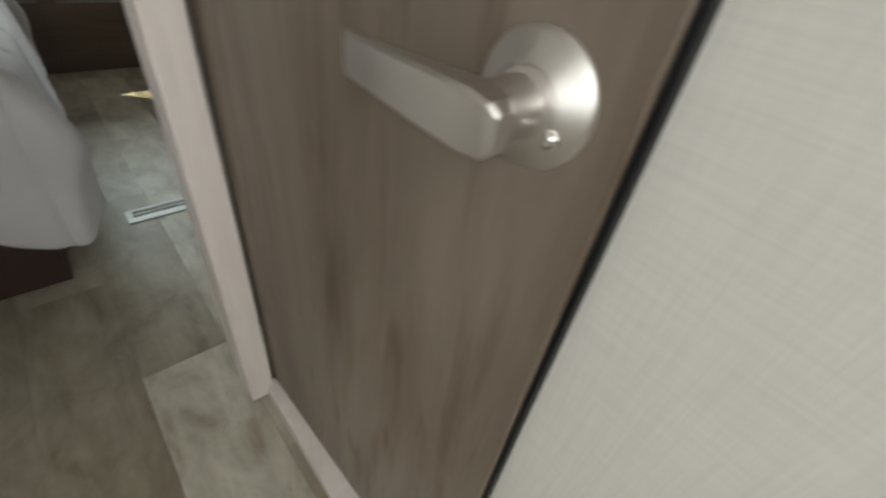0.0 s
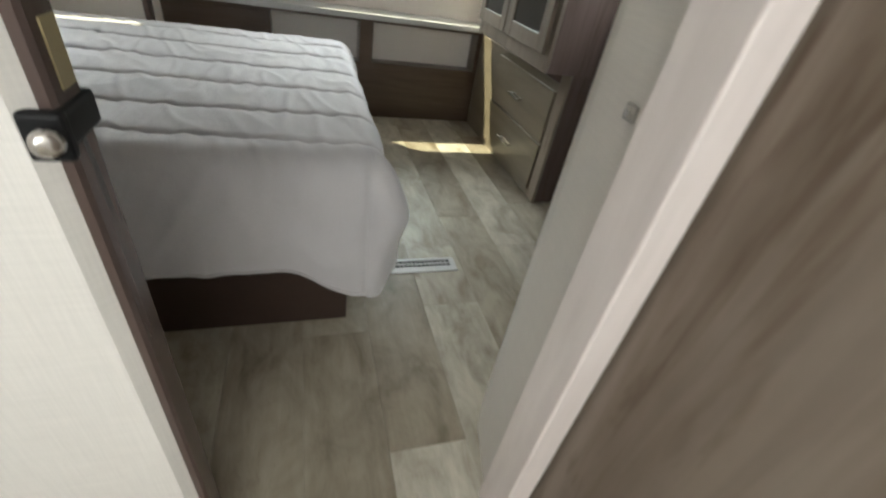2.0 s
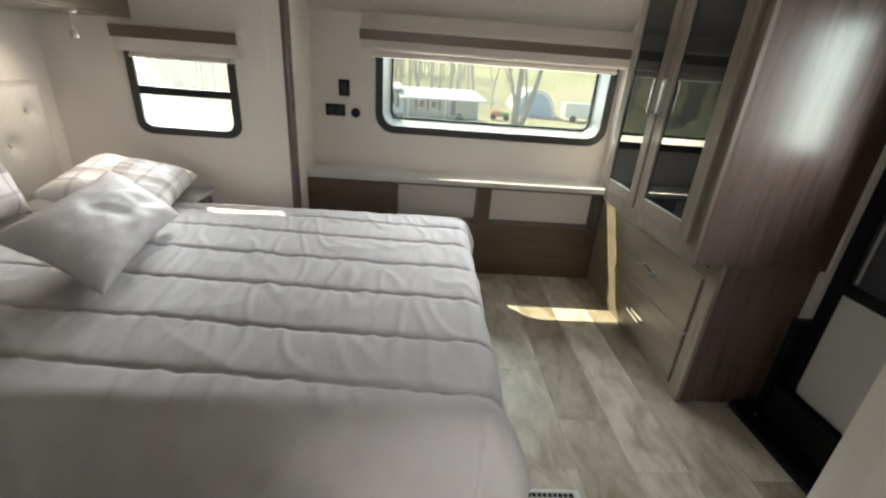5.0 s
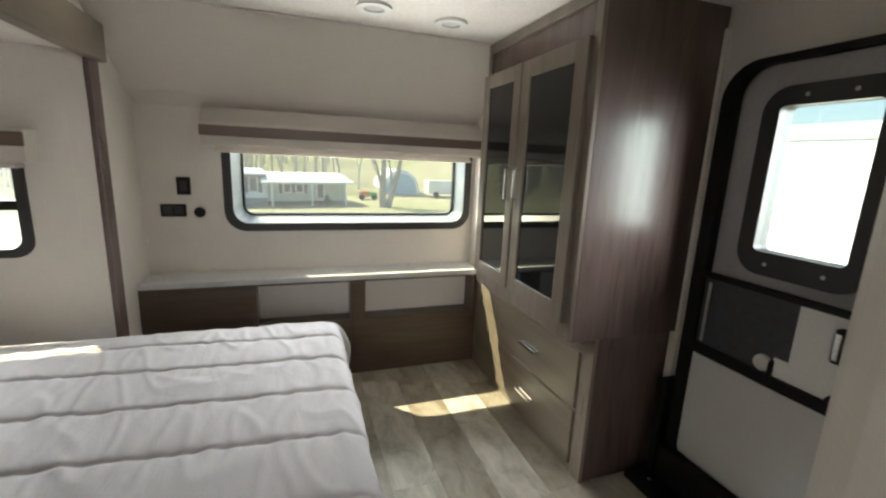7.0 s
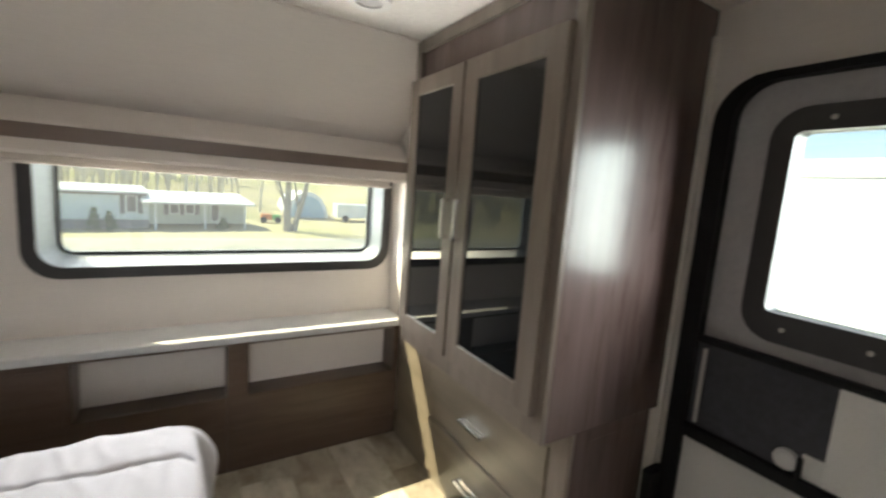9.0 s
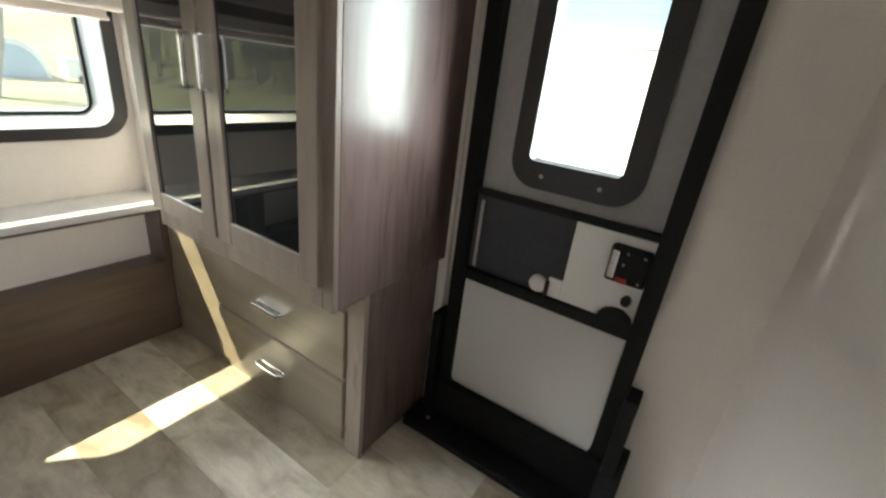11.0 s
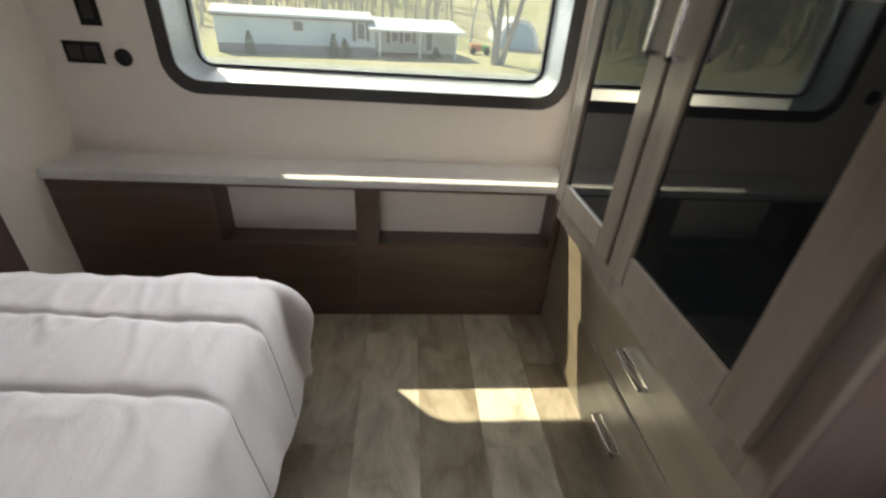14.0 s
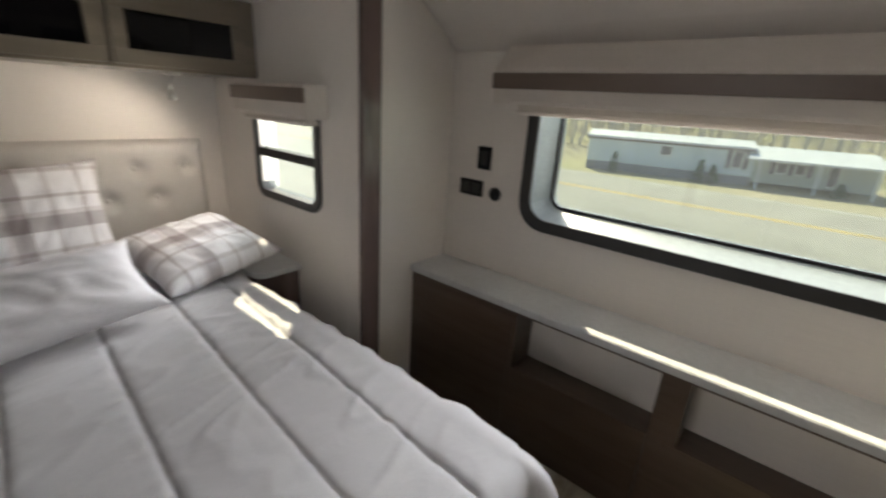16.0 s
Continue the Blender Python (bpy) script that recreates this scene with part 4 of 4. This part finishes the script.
door.rotation_euler = (0, 0, radians(2.6))
leaf = dpart("leaf", boxed(0.0, 0.632, 0.0, 0.034, 0.045, 1.88, b=0.003), M_DOORWOOD, door)
# black strip added for the shadow gap beyond the leaf's free edge
dpart("edge_band", boxed(0.6325, 0.638, 0.001, 0.034, 0.045, 1.88, b=0.001), M_BLACK, leaf, "black strip for the shadow gap")
for z in (0.22, 0.95, 1.68):
    dpart("hinge", boxed(-0.006, 0.004, -0.004, 0.012, z - 0.04, z + 0.04, b=0.002), M_STEEL, leaf, "small steel hinge")
KX, KZ = 0.570, 0.972
hd = dpart("handle", lathe(bmesh.new(), (KX, 0.0, KZ), (0, -1, 0), [(0, 0.039), (0.003, 0.039), (0.005, 0.0365), (0.013, 0.022), (0.014, 0.010)], 96), M_NICKEL, leaf, "round brushed nickel rosette")
dpart("neck", lathe(bmesh.new(), (KX, -0.012, KZ), (0, -1, 0), [(0, 0.0195), (0.003, 0.0195), (0.004, 0.0165), (0.034, 0.0155), (0.036, 0.013)], 64), M_NICKEL, hd)
bm = bmesh.new()
loops = []
for x, hz, y0, y1 in ((0.020, 0.010, -0.046, -0.058), (0.015, 0.0145, -0.042, -0.060), (0.0, 0.0165, -0.040, -0.062), (-0.03, 0.0155, -0.048, -0.0635), (-0.06, 0.0140, -0.054, -0.0645), (-0.092, 0.0125, -0.055, -0.0645), (-0.101, 0.0105, -0.052, -0.059)):
    c = 0.0022
    sect = [(y0, hz - c), (y0 - c, hz), (y1 + c, hz), (y1, hz - c), (y1, c - hz), (y1 + c, -hz), (y0 - c, -hz), (y0, c - hz)]
    loops.append([bm.verts.new((KX + x, y, KZ + z - 0.06 * x)) for y, z in sect])
for a, b in zip(loops, loops[1:]):
    for q in range(8):
        bm.faces.new((a[q], a[(q + 1) % 8], b[(q + 1) % 8], b[q]))
bm.faces.new(loops[0])
bm.faces.new(loops[-1][::-1])
dpart("lever", bm, M_NICKEL, hd, "flat nickel lever")
dpart("screw", lathe(bmesh.new(), (KX + 0.022, -0.009, KZ - 0.012), (0, -1, 0), [(0, 0.006), (0.004, 0.0055), (0.006, 0.003)], 14), M_CHROME, hd)

ca = thing("door_catch", (-1.072, 0.192, 0.958), "small steel door catch on the white wall", "catch")
part("plate", boxed(-1.084, -1.060, 0.184, 0.200, 0.947, 0.969, b=0.002), M_STEEL, ca)
part("tongue", boxed(-1.077, -1.067, 0.180, 0.186, 0.952, 0.964, b=0.002), M_CHROME, ca)


# made-up pale board, for the bright wall foot seen under the open door
structure("baseboard", boxed(-0.955, 1.6, 0.196, 0.262, 0.0, 0.040, b=0.004), M_JAMB, "pale strip added for the lit foot of the hall wall", "baseboard")


# ---- small fittings ----
def ceiling_light(x, y):
    c = thing("ceiling_light", (x, y, CEIL), "round white recessed ceiling light, switched off", "ceiling light", "ceiling lights")
    part("rim", ring(bmesh.new(), in_z, [(x + 0.074 * math.cos(radians(a)), y + 0.074 * math.sin(radians(a))) for a in range(0, 360, 12)],
                     [(x + 0.044 * math.cos(radians(a)), y + 0.044 * math.sin(radians(a))) for a in range(0, 360, 12)], CEIL - 0.011, CEIL + 0.004), M_WHITEPAINT, c, "", False)
    part("diffuser", lathe(bmesh.new(), (x, y, CEIL - 0.004), (0, 0, 1), [(0, 0.046), (0.006, 0.046)], 30), M_KICK, c, "grey frosted diffuser")


ceiling_light(-3.08, 0.505)
ceiling_light(-3.03, 0.15)
ceiling_light(-2.99, -0.25)


def wall_plate(name, y0, y1, z0, z1, label, cat, slots):
    p = thing(name, (-3.876, (y0 + y1) / 2, (z0 + z1) / 2), label, cat)
    part("plate", boxed(-3.880, -3.873, y0, y1, z0, z1, b=0.002), M_BLACK, p)
    for a, b, c, d in slots:
        part("insert", boxed(-3.8735, -3.871, a, b, c, d, b=0.0008), M_BROWNFRAME, p)
    return p


wall_plate("light_switch", -0.812, -0.742, 1.118, 1.218, "black rocker light switch on the front wall", "switch", [(-0.795, -0.760, 1.138, 1.198)])
wall_plate("wall_outlet", -0.90, -0.772, 0.993, 1.066, "black wall outlet on the front wall", "outlet", [(-0.885, -0.842, 1.006, 1.052), (-0.830, -0.787, 1.006, 1.052)])
o = thing("cable_outlet", (-3.876, -0.705, 1.02), "round black cable outlet on the front wall", "outlet")
part("rim", lathe(bmesh.new(), (-3.880, -0.705, 1.018), (1, 0, 0), [(0, 0.030), (0.005, 0.030), (0.008, 0.025), (0.008, 0.012), (0.003, 0.010)], 24), M_BLACK, o)
o = thing("cable_outlet", (-3.72, 0.998, 1.06), "small round black outlet on the return wall beside the wardrobe", "outlet")
part("rim", lathe(bmesh.new(), (-3.72, 1.0005, 1.06), (0, -1, 0), [(0, 0.017), (0.006, 0.017), (0.008, 0.012), (0.004, 0.008)], 20), M_BLACK, o)

# floor register
vent = thing("floor_vent", (-1.90, 0.25, 0.0), "white metal floor register with two rows of slots", "floor vent")
vx0, vx1, vy0, vy1 = -1.975, -1.890, 0.085, 0.366
bm = bmesh.new()
box(bm, vx0, vx0 + 0.012, vy0, vy1, 0.0, 0.006, b=0.001)
box(bm, vx1 - 0.030, vx1, vy0, vy1, 0.0, 0.006, b=0.001)
box(bm, vx0 + 0.012, vx1 - 0.030, vy0, vy0 + 0.022, 0.0, 0.006)
box(bm, vx0 + 0.012, vx1 - 0.030, vy1 - 0.022, vy1, 0.0, 0.006)
box(bm, vx0 + 0.031, vx0 + 0.036, vy0 + 0.022, vy1 - 0.022, 0.0, 0.0058)
part("frame", bm, M_SHELF, vent)
# thin black sheet in place of the shaded hollow below the slots
part("slot_shade", boxed(vx0 + 0.010, vx1 - 0.028, vy0 + 0.02, vy1 - 0.02, 0.0002, 0.0015), M_BLACK, vent, "black sheet for the shade in the slots")
for k in range(1, 13):
    y = vy0 + 0.022 + (vy1 - vy0 - 0.044) * k / 13
    part("louvre", boxed(vx0 + 0.012, vx1 - 0.030, y - 0.0014, y + 0.0014, 0.0, 0.0032), M_SHELF, vent)


# ---- outside ----
GZ = -3.6


def ground_height(x):
    a = -x
    if a < 8:
        return -1.0
    if a < 18:
        t = (a - 8) / 10
        return -1.0 + (GZ + 1.0) * (3 * t * t - 2 * t ** 3)
    if a < 56:
        return GZ
    return GZ + (a - 56) * 0.11


xs = [300, 60, 12, 0, -6] + [-8 - k for k in range(0, 11)] + [-25, -40, -56, -60, -80, -110, -150, -220, -320]
bm = bmesh.new()
cols = [[bm.verts.new((x, y, ground_height(x) - 0.0)) for y in (-400, -60, -20, 0, 20, 60, 400)] for x in xs]
for a, b in zip(cols, cols[1:]):
    for i in range(6):
        bm.faces.new((a[i], a[i + 1], b[i + 1], b[i]))
structure("ground", bm, M_GRASS, "spring grass and bare lots sloping down to the road", "ground")
lot = bmesh.new()
cols = [[lot.verts.new((x, y, ground_height(x) + 0.015)) for y in (-90, -20, 0, 20, 90)] for x in [-4.2, -6] + [-8 - k for k in range(0, 11)] + [-23.2]]
for a, b in zip(cols, cols[1:]):
    for i in range(4):
        lot.faces.new((a[i], a[i + 1], b[i + 1], b[i]))
structure("pavement", lot, M_GRAVEL, "pale gravel lot between the camper and the road", "pavement")
structure("road", boxed(-38.6, -23.2, -200, 200, GZ - 0.1, GZ + 0.02), M_ASPHALT, "sun-bleached two-lane asphalt road", "road")
for x in (-30.9, -31.3):
    structure("road_line", boxed(x - 0.10, x + 0.10, -200, 200, GZ + 0.018, GZ + 0.026), M_YELLOW, "yellow centre line on the road", "road line")
for x in (-23.9, -38.0):
    structure("road_line", boxed(x - 0.06, x + 0.06, -200, 200, GZ + 0.018, GZ + 0.026), M_WHITEPAINT, "white edge line on the road", "road line")

# long pale blue house across the road, its wall at an angle to the road
hx, hy = Vector((-42.0, -15.5, 0)), Vector((-46.6, 4.9, 0))
ux = (hy - hx).normalized()
uy = Vector((-ux.y, ux.x, 0))
if uy.x > 0:
    uy = -uy
HLEN = (hy - hx).length
house = thing("house", (hx.x, hx.y, GZ), "long single-storey pale blue house with a white roof", "house")


def in_house(bm):
    for v in bm.verts:
        p = hx + ux * v.co.x + uy * v.co.y
        v.co = Vector((p.x, p.y, GZ + v.co.z))
    return bm


part("wall", in_house(boxed(0, 13.0, 0, 4.2, 0.75, 2.95)), M_SIDING, house)
part("wall", in_house(boxed(12.0, HLEN, 0.8, 6.0, 0.3, 2.35)), M_PORCHWALL, house, "grey beige porch wall")
part("fascia", in_house(boxed(-0.2, 12.9, -0.28, -0.20, 2.72, 2.90)), M_FASCIA, house, "brown fascia board")
part("skirt", in_house(boxed(0.0, 13.0, 0.05, 4.1, 0.0, 0.75)), M_SKIRT, house, "grey skirting")
part("roof", in_house(prism(bmesh.new(), lambda u, v, d: (d, u, v), [(-0.25, 2.9), (-0.25, 3.05), (2.1, 3.5), (4.4, 3.05), (4.4, 2.9)], -0.2, 12.9)), M_ROOF, house, "white roof")
part("roof", in_house(prism(bmesh.new(), lambda u, v, d: (d, u, v), [(-1.3, 2.2), (-1.3, 2.35), (3.4, 3.1), (6.3, 2.45), (6.3, 2.3)], 12.4, HLEN + 0.3)), M_ROOF, house, "white porch roof")
for k, (a, z0, z1, w) in enumerate(((6.0, 1.75, 2.65, 1.0), (11.4, 1.3, 2.75, 0.8), (14.6, 1.15, 2.1, 0.8), (15.8, 1.15, 2.1, 0.8), (17.9, 0.5, 2.2, 0.8))):
    yy = 0.0 if a < 12 else 0.8
    w_ = part("window" if k < 4 else "door", in_house(boxed(a, a + w, yy - 0.06, yy + 0.05, z0, z1)), M_WHITEPAINT, house)
    part("pane", in_house(boxed(a + 0.1, a + w - 0.1, yy - 0.08, yy - 0.05, z0 + 0.1, z1 - 0.1)), M_SHUTTER, w_)
    if k in (1, 2, 3):
        for s in (-0.36, w + 0.04):
            part("shutter", in_house(boxed(a + s, a + s + 0.32, yy - 0.07, yy + 0.03, z0 - 0.05, z1 + 0.05)), M_SHUTTER, house)
for a in (13.2, 16.9, 20.3):
    part("porch_post", in_house(boxed(a, a + 0.14, -1.15, -1.0, 0.0, 2.25)), M_WHITEPAINT, house)


def shrub(x, y, z, h, r, seed):
    rng = random.Random(seed)
    bm = bmesh.new()
    for k in range(220):
        t = rng.random() ** 0.8
        rad = r * (1 - t) ** 0.7 * math.sqrt(rng.random())
        a = rng.random() * 6.283
        c = Vector((x + rad * math.cos(a), y + rad * math.sin(a), z + h * t))
        s = 0.10 + 0.12 * rng.random()
        d = [Vector((rng.uniform(-1, 1), rng.uniform(-1, 1), rng.uniform(-1, 1))).normalized() * s for _ in range(3)]
        bm.faces.new([bm.verts.new(c + q) for q in d])
    s = thing("shrub", (x, y, z), "small dark green evergreen shrub by the house", "shrub", "shrubs by the house")
    part("foliage", bm, M_LEAF, s, fix=False)
    part("trunk", rod(bmesh.new(), [(x, y, z - 0.05), (x, y, z + h * 0.6)], 0.05, 6), M_BARK, s)


for k, (a, h) in enumerate(((2.6, 1.7), (9.3, 1.8), (10.2, 1.5), (18.4, 1.0))):
    p = hx + ux * a - uy * 1.3
    shrub(p.x, p.y, GZ, h, 0.55, k)

# arched metal shed, pale trailer and yard machines beyond the house
shed = thing("metal_shed", (-58, 13.0, GZ), "white arched metal shed with a pale blue front", "shed")
arc = [(13.4 + 2.6 * math.cos(radians(a)), GZ + 0.2 + 3.3 * math.sin(radians(a))) for a in range(0, 181, 12)]
part("shell", prism(bmesh.new(), in_x, arc, -66, -58), M_ROOF, shed)
arc2 = [(13.4 + 2.2 * math.cos(radians(a)), GZ + 0.2 + 2.8 * math.sin(radians(a))) for a in range(0, 181, 12)]
part("front", prism(bmesh.new(), in_x, arc2, -57.9, -58.05), M_BLUEDOOR, shed, "pale blue front")
tr = thing("box_trailer", (-56, 19, GZ), "long white box trailer parked by the trees", "trailer")
part("body", boxed(-57.2, -55.0, 16.4, 24.0, GZ + 0.5, GZ + 2.3, b=0.08), M_ROOF, tr)
for y in (17.5, 22.5):
    part("wheel", lathe(bmesh.new(), (-55.0, y, GZ + 0.42), (1, 0, 0), [(-0.1, 0.42), (0.1, 0.42), (0.12, 0.2)], 20), M_BLACK, tr)
mc = thing("garden_tractor", (-52, 7.4, GZ), "small faded orange and green garden tractor", "tractor")
part("body", boxed(-52.6, -51.4, 6.9, 8.0, GZ + 0.35, GZ + 1.0, b=0.1), M_ORANGE, mc)
part("hood", boxed(-52.3, -51.5, 8.0, 8.9, GZ + 0.35, GZ + 0.9, b=0.1), M_GREENPAINT, mc, "green hood")
for y in (7.1, 8.6):
    part("wheel", lathe(bmesh.new(), (-51.4, y, GZ + 0.35), (1, 0, 0), [(-0.1, 0.35), (0.08, 0.35), (0.1, 0.15)], 16), M_BLACK, mc)


def limb(bm, p, d, length, r, depth, rng):
    pts = [Vector(p)]
    d = Vector(d).normalized()
    for k in range(4):
        d = (d + Vector((rng.uniform(-0.12, 0.12), rng.uniform(-0.12, 0.12), rng.uniform(-0.02, 0.08)))).normalized()
        pts.append(pts[-1] + d * length / 4)
    rod(bm, pts, r, 6 if depth > 1 else 4, r * 0.45)
    if depth:
        for k in range(4 if depth > 1 else 3):
            q = pts[1 + k % 4]
            nd = (d + Vector((rng.uniform(-1, 1), rng.uniform(-1, 1), rng.uniform(-0.1, 0.6))) * 0.75).normalized()
            limb(bm, q, nd, length * rng.uniform(0.45, 0.65), r * 0.42, depth - 1, rng)


yard_tree = thing("tree", (-44.0, 8.4, GZ), "large bare twin-trunk tree beside the house", "tree")
rng = random.Random(5)
bm = bmesh.new()
limb(bm, (-44.0, 8.2, GZ - 0.1), (0, -0.10, 1), 8.0, 0.42, 3, rng)
part("trunk", bm, M_BARK, yard_tree)
bm = bmesh.new()
limb(bm, (-44.0, 8.7, GZ - 0.1), (0, 0.30, 1), 8.0, 0.36, 3, rng)
part("trunk", bm, M_BARK, yard_tree)

rng = random.Random(11)
bm = bmesh.new()
for k in range(420):
    x, y = -rng.uniform(58, 100), rng.uniform(-75, 8)
    z = ground_height(x)
    h = rng.uniform(9, 16)
    limb(bm, (x, y, z - 0.2), (rng.uniform(-0.05, 0.05), rng.uniform(-0.05, 0.05), 1), h, rng.uniform(0.10, 0.24), 1, rng)
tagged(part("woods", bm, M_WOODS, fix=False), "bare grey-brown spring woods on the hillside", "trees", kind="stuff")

# pale trailer on the entry side
nb = thing("neighbour_trailer", (-3.0, 5.6, -1.0), "white travel trailer parked beside the entry door", "trailer")
part("body", boxed(-11.0, 4.0, 4.6, 7.0, -0.55, 1.72, b=0.06), M_WHITEPAINT, nb)
part("roof_trim", boxed(-11.02, 4.02, 4.57, 7.03, 1.72, 1.87, b=0.03), M_KICK, nb, "grey roof edge trim")
bm = prism(bmesh.new(), in_y, [(-3.62, 1.03), (-3.58, 1.06), (-2.0, 0.29), (-2.0, 0.24)], 4.592, 4.604)
part("stripe", bm, M_BLUEDOOR, nb, "faded blue stripe")
for x in (-4.5, -3.6):
    part("wheel", lathe(bmesh.new(), (x, 4.66, -0.66), (0, -1, 0), [(-0.2, 0.34), (0.0, 0.34), (0.03, 0.18)], 24), M_BLACK, nb)


# ---- floor planks, each its own piece ----
PW = 0.2155


def plank_mesh(w, h):
    bm = bmesh.new()
    c, z = 0.0006, 0.0
    low = [bm.verts.new(p) for p in ((-w / 2, -h / 2, -0.006), (w / 2, -h / 2, -0.006), (w / 2, h / 2, -0.006), (-w / 2, h / 2, -0.006))]
    mid = [bm.verts.new((v.co.x, v.co.y, -c)) for v in low]
    top = [bm.verts.new((v.co.x - math.copysign(c, v.co.x), v.co.y - math.copysign(c, v.co.y), z)) for v in low]
    bm.faces.new(top)
    for a, b in ((low, mid), (mid, top)):
        for i in range(4):
            bm.faces.new((a[i], a[(i + 1) % 4], b[(i + 1) % 4], b[i]))
    bmesh.ops.recalc_face_normals(bm, faces=bm.faces)
    me = bpy.data.meshes.new("plank")
    bm.to_mesh(me)
    bm.free()
    me.materials.append(M_PLANK)
    return me


PLANK_CACHE = {}
rng = random.Random(3)
ENDS = {0: -2.305, 1: -2.98, 2: -2.435, 3: -2.035, -1: -2.62, -2: -1.17, -3: -1.60}
for row in range(4, -9, -1):
    y0, y1 = 0.39 + PW * row, 0.39 + PW * (row + 1)
    y0, y1 = max(y0, -1.30), min(y1, 1.40)
    if y1 - y0 < 0.02:
        continue
    start = ENDS.get(row, -2.4 + rng.uniform(-0.45, 0.45))
    xs = [start + 0.92 * k for k in range(-4, 8)]
    for a, b in zip(xs, xs[1:]):
        a, b = max(a, -3.88), min(b, 1.62)
        if b - a < 0.02:
            continue
        key = (round(b - a, 3), round(y1 - y0, 3))
        if key not in PLANK_CACHE:
            PLANK_CACHE[key] = plank_mesh(b - a - 0.0005, y1 - y0 - 0.0005)
        ob = new("plank", PLANK_CACHE[key])
        ob.location = ((a + b) / 2, (y0 + y1) / 2, 0.0)
        ob.parent = floor
